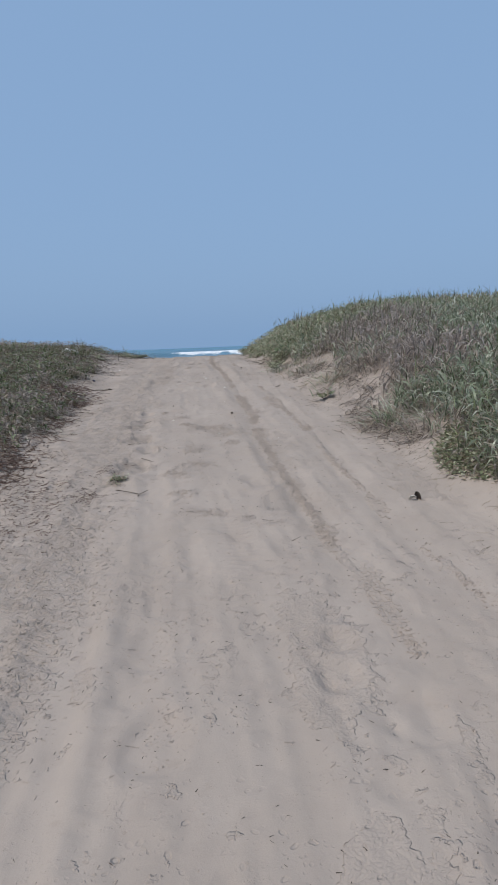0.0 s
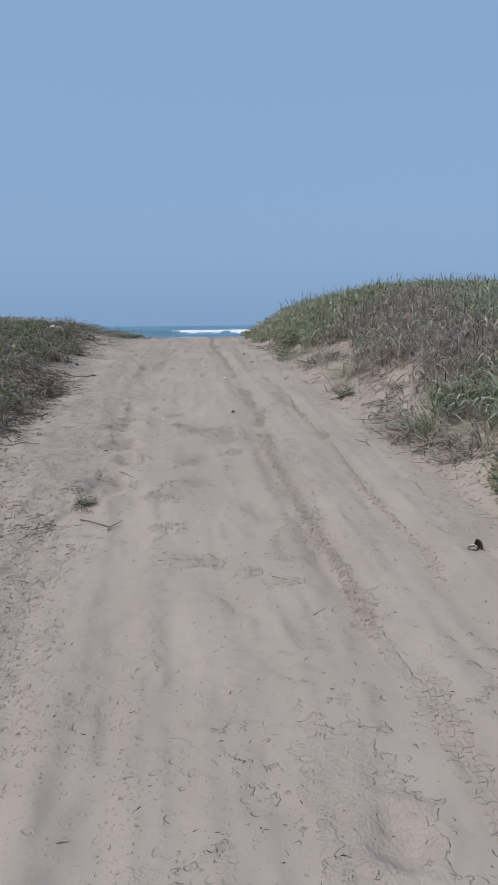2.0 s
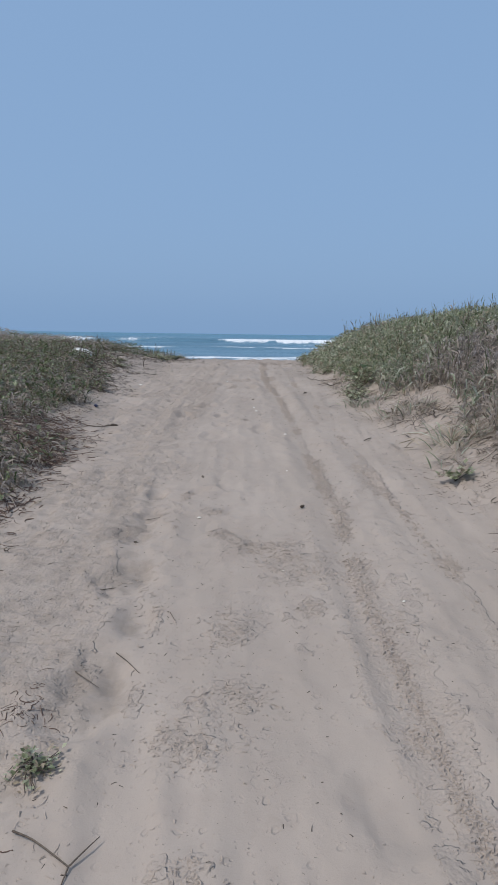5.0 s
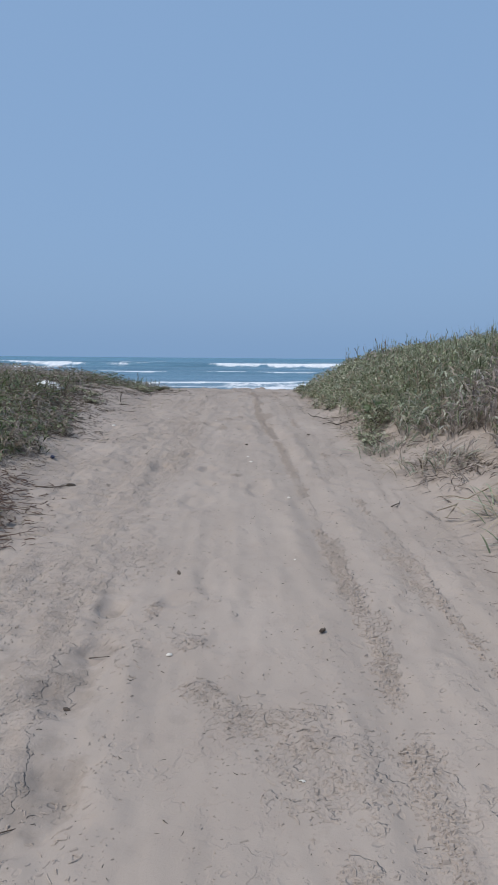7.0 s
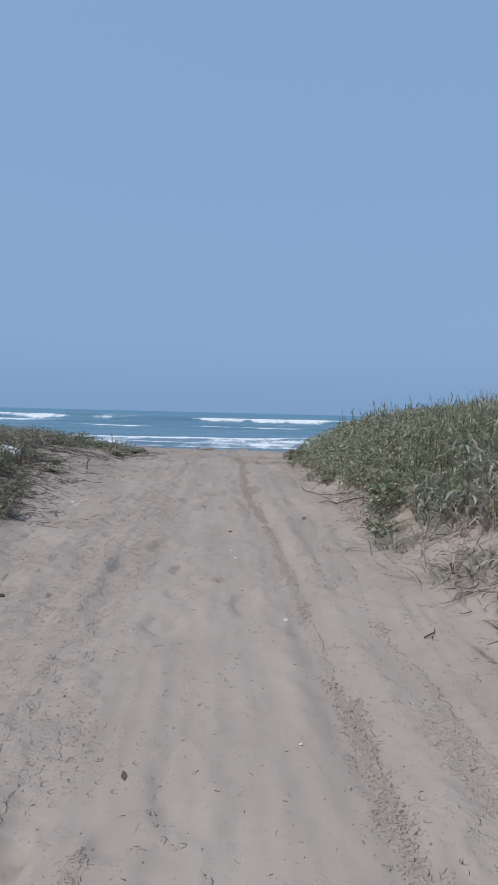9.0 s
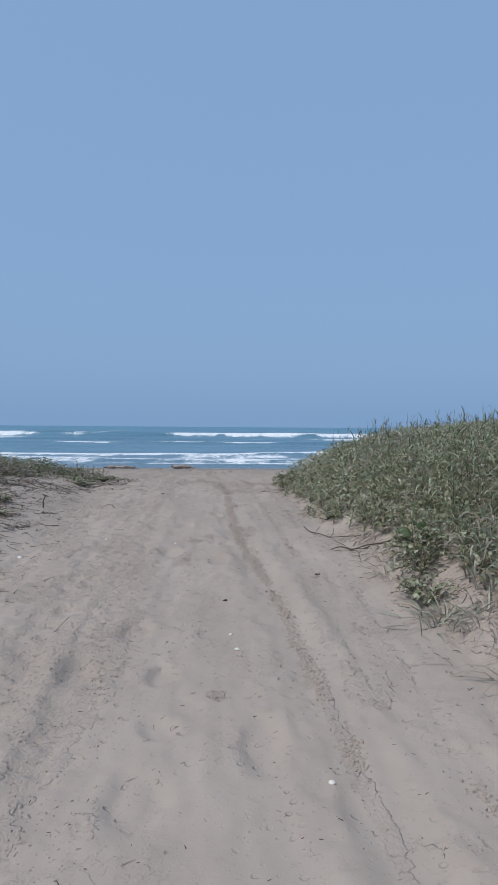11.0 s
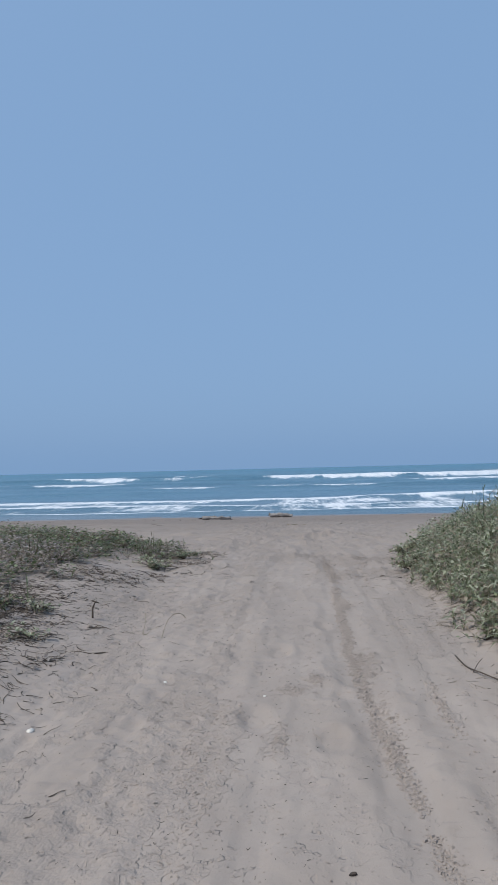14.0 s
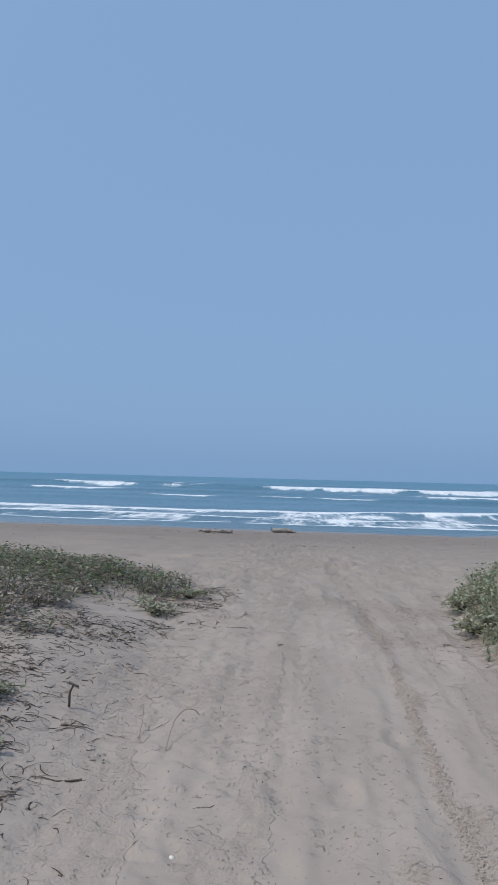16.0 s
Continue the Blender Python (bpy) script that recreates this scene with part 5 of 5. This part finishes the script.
def seed_husk(place, size):
    """A dry pod, split open along one side, with a torn rim."""
    r = random.Random(4)
    rows, cols = 8, 14
    bm = bmesh.new()
    grid = []
    for i in range(rows + 1):
        u = i / rows * math.pi
        line = []
        for j in range(cols + 1):
            a = -2.2 + 4.4 * j / cols
            torn = 1 + (r.uniform(-0.35, 0.75) if j in (0, cols) else r.uniform(-0.08, 0.10))
            w = math.sin(u) ** 0.8 * 0.55 * torn
            line.append(bm.verts.new((size * w * math.sin(a), size * w * math.cos(a) * 0.8, size * (-math.cos(u) + 1.0))))
        grid.append(line)
    for a, b in zip(grid, grid[1:]):
        for j in range(cols):
            bm.faces.new((a[j], a[j + 1], b[j + 1], b[j]))
    bmesh.ops.remove_doubles(bm, verts=bm.verts, dist=1e-5)
    bmesh.ops.recalc_face_normals(bm, faces=bm.faces)
    me = bpy.data.meshes.new("seed_husk")
    bm.to_mesh(me)
    bm.free()
    me.materials.append(BARK)
    ob = new("seed_husk", me)
    ob.modifiers.new("thick", "SOLIDIFY").thickness = 0.003
    ob.matrix_world = pose(place[0], place[1], float(sand(place[0], place[1])) - 0.004, 20, -16, -35)
    return tagged(ob, "dark brown dry seed husk split open on the sand", "seed husk")


seed_husk((1.445, 4.98), 0.036)


# ---- bottle cap by the bank ----
def bottle_cap(place, radius):
    """A ribbed screw cap with a domed edge, tipped into the sand."""
    bm = bmesh.new()
    n, profile = 28, ((0.0, 0.9), (0.80, 0.9), (0.95, 0.82), (1.0, 0.65), (1.0, 0.0), (0.88, 0.0), (0.88, 0.62), (0.0, 0.66))
    rows = []
    for i, (r, h) in enumerate(profile):
        rib = lambda k: 1 + (0.03 * (k % 2) if i in (3, 4) else 0)
        rows.append([bm.verts.new((radius * r * rib(k) * math.cos(2 * math.pi * k / n), radius * r * rib(k) * math.sin(2 * math.pi * k / n), radius * h)) for k in range(n)])
    for lower, upper in zip(rows, rows[1:]):
        for k in range(n):
            bm.faces.new((lower[k], upper[k], upper[(k + 1) % n], lower[(k + 1) % n]))
    bmesh.ops.remove_doubles(bm, verts=bm.verts, dist=1e-5)
    bmesh.ops.recalc_face_normals(bm, faces=bm.faces)
    me = bpy.data.meshes.new("bottle_cap")
    bm.to_mesh(me)
    bm.free()
    me.materials.append(CAP)
    ob = new("bottle_cap", me)
    ob.matrix_world = pose(place[0], place[1], float(sand(place[0], place[1])) + 0.004, 28, 10, 40)
    return tagged(ob, "dark blue plastic bottle cap tipped into the sand", "bottle cap")


bottle_cap((-1.93, 11.38), 0.019)


# ---- plants that stand apart ----
def tussock(place, spread, count, high, mat, label, seed, dry=0.4):
    r = np.random.default_rng(seed)
    root = new("grass_tussock")
    root.location = (place[0], place[1], float(sand(place[0], place[1])))
    for name, share, m, hang in (("green_growth", 1 - dry, mat, (0.2, 0.7)), ("dry_growth", dry, DULL if seed % 3 else STRAW, (0.5, 1.1))):
        n = max(4, int(count * share))
        a, d = r.uniform(0, 2 * np.pi, n), np.abs(r.normal(0, spread, n))
        x, y = place[0] + np.cos(a) * d, place[1] + np.sin(a) * d
        base = np.stack([x, y, sand(x, y) - 0.01], 1) - np.array(root.location)
        v, f = blades(base, a + r.normal(0, 0.6, n), r.uniform(0.7, 1.25, n) * high, r.uniform(0.005, 0.012, n), r.uniform(0.3, 0.9, n), r.uniform(*hang, n), 4)
        ob = new(name, mesh_of(name, v, f, m))
        ob.parent = root
        tagged(ob, "dry pale blades hanging outward" if name == "dry_growth" else "green arching blades", kind="stuff")
    return tagged(root, label, "grass", "tussocks at the dune's foot")


for k, (px, py, spread, count, high, dry) in enumerate(((1.77, 7.02, 0.15, 110, 0.38, 0.25), (2.05, 6.5, 0.16, 120, 0.36, 0.25), (1.64, 7.1, 0.09, 45, 0.26, 0.5), (1.42, 9.15, 0.10, 40, 0.2, 0.7), (1.05, 11.9, 0.12, 90, 0.22, 0.35),
                                                        (1.26, 11.05, 0.14, 75, 0.28, 0.75), (1.42, 10.85, 0.13, 75, 0.27, 0.7), (1.22, 11.7, 0.12, 60, 0.24, 0.6), (1.50, 9.62, 0.12, 90, 0.34, 0.65), (1.66, 9.55, 0.12, 70, 0.30, 0.6), (1.75, 9.9, 0.12, 60, 0.26, 0.5), (0.98, 12.85, 0.08, 30, 0.18, 0.5))):
    tussock((px, py), spread, count, high, GRASS, "tussock of green and dry dune grass rooted in bare sand", 700 + k, dry)


def weed(place, spread, count, high, size, label, seed):
    """A sprawling weed: stems from one root, with oval leaves along them."""
    r = np.random.default_rng(seed)
    root = new("sprawling_weed")
    root.location = (place[0], place[1], float(sand(place[0], place[1])))
    stems, leaves = [], []
    for _ in range(count):
        a, L = r.uniform(0, 2 * np.pi), r.uniform(0.5, 1.0) * spread
        s = np.linspace(0, 1, 5)
        x, y = place[0] + np.cos(a + 0.5 * s) * L * s, place[1] + np.sin(a + 0.5 * s) * L * s
        pts = np.stack([x, y, sand(x, y) + high * r.uniform(0.4, 1.0) * np.sin(s * 2.2)], 1) - np.array(root.location)
        stems.append((pts, np.linspace(0.003, 0.0012, 5), 4))
        k = np.clip(r.uniform(0.2, 1.0, 9), 0, 1)
        leaves.append(np.stack([np.interp(k, s, pts[:, c]) for c in range(3)], 1) + r.normal(0, 0.012, (9, 3)))
    ob = new("runner_tangle", stick_mesh("runner_tangle", stems, TWIG))
    ob.parent = root
    tagged(ob, "thin brown stems", kind="stuff")
    v, f = leaflets(np.concatenate(leaves), r, size, (0.0, 0.9))
    ob = new("foliage", mesh_of("foliage", v, f, OLIVE))
    ob.parent = root
    tagged(ob, "small oval green leaves", kind="stuff")
    return tagged(root, label, "weed", "weeds on bare sand")


for k, (px, py, spread, count, high, size) in enumerate(((1.00, 12.32, 0.22, 24, 0.14, (0.022, 0.040)), (1.12, 12.62, 0.24, 28, 0.20, (0.025, 0.045)), (1.17, 12.95, 0.26, 30, 0.24, (0.03, 0.055)), (-0.80, 5.71, 0.095, 20, 0.03, (0.014, 0.026)), (0.84, 14.9, 0.22, 16, 0.10, (0.025, 0.04)), (1.33, 8.80, 0.15, 8, 0.08, (0.035, 0.065)), (1.02, 12.15, 0.16, 14, 0.1, (0.025, 0.045)),
                                                         (0.74, 17.9, 0.25, 40, 0.16, (0.03, 0.05)), (0.85, 19.0, 0.28, 40, 0.16, (0.03, 0.05)), (-2.25, 18.3, 0.3, 34, 0.10, (0.025, 0.05)), (-2.05, 19.3, 0.28, 30, 0.09, (0.025, 0.05)), (-2.55, 15.4, 0.25, 18, 0.06, (0.02, 0.04)), (-2.3, 14.7, 0.2, 12, 0.05, (0.02, 0.04)))):
    weed((px, py), spread, count, high, size, "low green weed with oval leaves sprawling over bare sand", 800 + k)


def broad_plant(place, leaves):
    """A creeper sprig with large round leaves on upright stalks."""
    r = random.Random(9)
    root = new("broad_leaved_creeper")
    z0 = float(sand(place[0], place[1]))
    root.location = (place[0], place[1], z0)
    for dx, dy, rise, radius, turn in leaves:
        top = np.array([dx, dy, rise])
        stem = new("stalk", stick_mesh("stalk", [(np.stack([(0, 0, 0), top * (0.45, 0.45, 0.6), top]), [0.004, 0.003, 0.0025], 5)], TWIG))
        stem.parent = root
        verts, faces = [(0, 0, 0)], []
        for ring, f in enumerate((0.5, 1.0)):
            for k in range(16):
                a = 2 * math.pi * k / 16
                notch = 1 - 0.30 * math.exp(-((a - math.pi) / 0.35) ** 2)
                q = radius * f * notch * r.uniform(0.96, 1.04)
                verts.append((q * math.cos(a), q * 0.92 * math.sin(a), 0.35 * abs(q * math.sin(a)) + 0.02 * radius * math.sin(3 * a)))
        for k in range(16):
            m = (k + 1) % 16
            faces += [(0, 1 + k, 1 + m), (1 + k, 17 + k, 17 + m, 1 + m)]
        me = bpy.data.meshes.new("leaf")
        me.from_pydata(verts, [], faces)
        for q in me.polygons:
            q.use_smooth = True
        me.materials.append(BROAD)
        leaf = new("leaf", me)
        leaf.modifiers.new("thick", "SOLIDIFY").thickness = 0.0012
        leaf.parent = root
        leaf.matrix_basis = pose(dx, dy, rise, 48, r.uniform(-20, 20), turn)
    return tagged(root, "creeper sprig with large round green leaves at the dune's foot", "creeper")


broad_plant((1.16, 13.02), ((-0.07, -0.06, 0.17, 0.050, -10), (0.06, -0.08, 0.20, 0.062, 30), (0.00, -0.05, 0.25, 0.045, 80), (0.10, -0.06, 0.12, 0.042, -40)))


# ---- plastic bag in the creeper ----
def plastic_bag(place):
    bm = bmesh.new()
    bmesh.ops.create_icosphere(bm, subdivisions=5, radius=1)
    for v in bm.verts:
        c = v.co.copy()
        fold = 0.16 * noise.noise(c * 1.6) + 0.10 * abs(noise.noise(c * 3.6 + Vector((7, 1, 3)))) + 0.03 * noise.noise(c * 9)
        c *= 1 + fold
        tail = max(0.0, c.x)
        v.co = Vector((c.x * 0.23, c.y * 0.15 * (1 - 0.35 * tail), max(-0.03, c.z * 0.115 * (1 - 0.5 * tail) + 0.06)))
    me = bpy.data.meshes.new("plastic_bag")
    bm.to_mesh(me)
    bm.free()
    for q in me.polygons:
        q.use_smooth = True
    me.materials.append(PLASTIC)
    ob = new("plastic_bag", me)
    ob.matrix_world = pose(place[0], place[1], float(sand(place[0], place[1])) - 0.055, 0, 0, 14)
    return tagged(ob, "crumpled white plastic bag caught in green creeper", "plastic bag")


plastic_bag((-3.10, 15.35))


# ---- driftwood on the beach ----
def log(place, length, radius, turn, label, seed, knots):
    r = random.Random(seed)
    root = new("driftwood_log")
    z = float(sand(place[0], place[1]))
    root.matrix_world = pose(place[0], place[1], z, 0, 0, turn)
    s = np.linspace(0, 1, 14)
    pts = np.stack([(s - 0.5) * length, 0.05 * np.sin(s * 5 + seed), radius * 0.75 + 0.03 * np.sin(s * 4)], 1)
    rad = radius * (1 - 0.35 * s) * (1 + 0.05 * np.sin(s * 17 + seed) + 0.08 * np.sin(s * 6.3 + 2 * seed))
    body = new("trunk", stick_mesh("trunk", [(pts, rad, 12)], DRIFT))
    for v in body.data.vertices:
        p = v.co * 5 + Vector((seed * 7, 0, 0))
        v.co += Vector((noise.noise(p * 0.7), 0.7 * noise.noise(p), 0.7 * noise.noise(p + Vector((9, 9, 9))))) * radius * 0.75
    body.parent = root
    for at, rise, out in knots:
        p0 = pts[int(at * 13)]
        tip = p0 + np.array([out, r.uniform(-0.1, 0.1), rise])
        b = new("branch_stub", stick_mesh("branch_stub", [(np.stack([p0, (p0 + tip) / 2 + (0, 0.02, 0.01), tip]), [radius * 0.5, radius * 0.35, radius * 0.2], 7)], BARK))
        b.parent = root
    return tagged(root, label, "driftwood", "logs on the beach")


log((-5.3, 47.0), 1.55, 0.11, 4, "weathered grey driftwood log lying on the beach", 1, ((0.45, 0.10, 0.10), (0.9, 0.06, 0.22), (0.7, -0.02, 0.25), (0.15, -0.03, -0.3)))
log((-2.15, 52.6), 1.30, 0.15, -3, "bleached driftwood log with dark roots near the water", 2, ((0.05, 0.16, -0.10), (0.2, 0.13, 0.06), (0.08, 0.02, -0.22), (0.35, 0.10, 0.18)))
branch("beach_pole", [([(-1.15, 33.2), (-0.5, 33.35), (0.2, 33.3), (0.65, 33.4)], 0.016, 0.010)], STRAW, "long thin bleached pole lying on the beach", "driftwood")
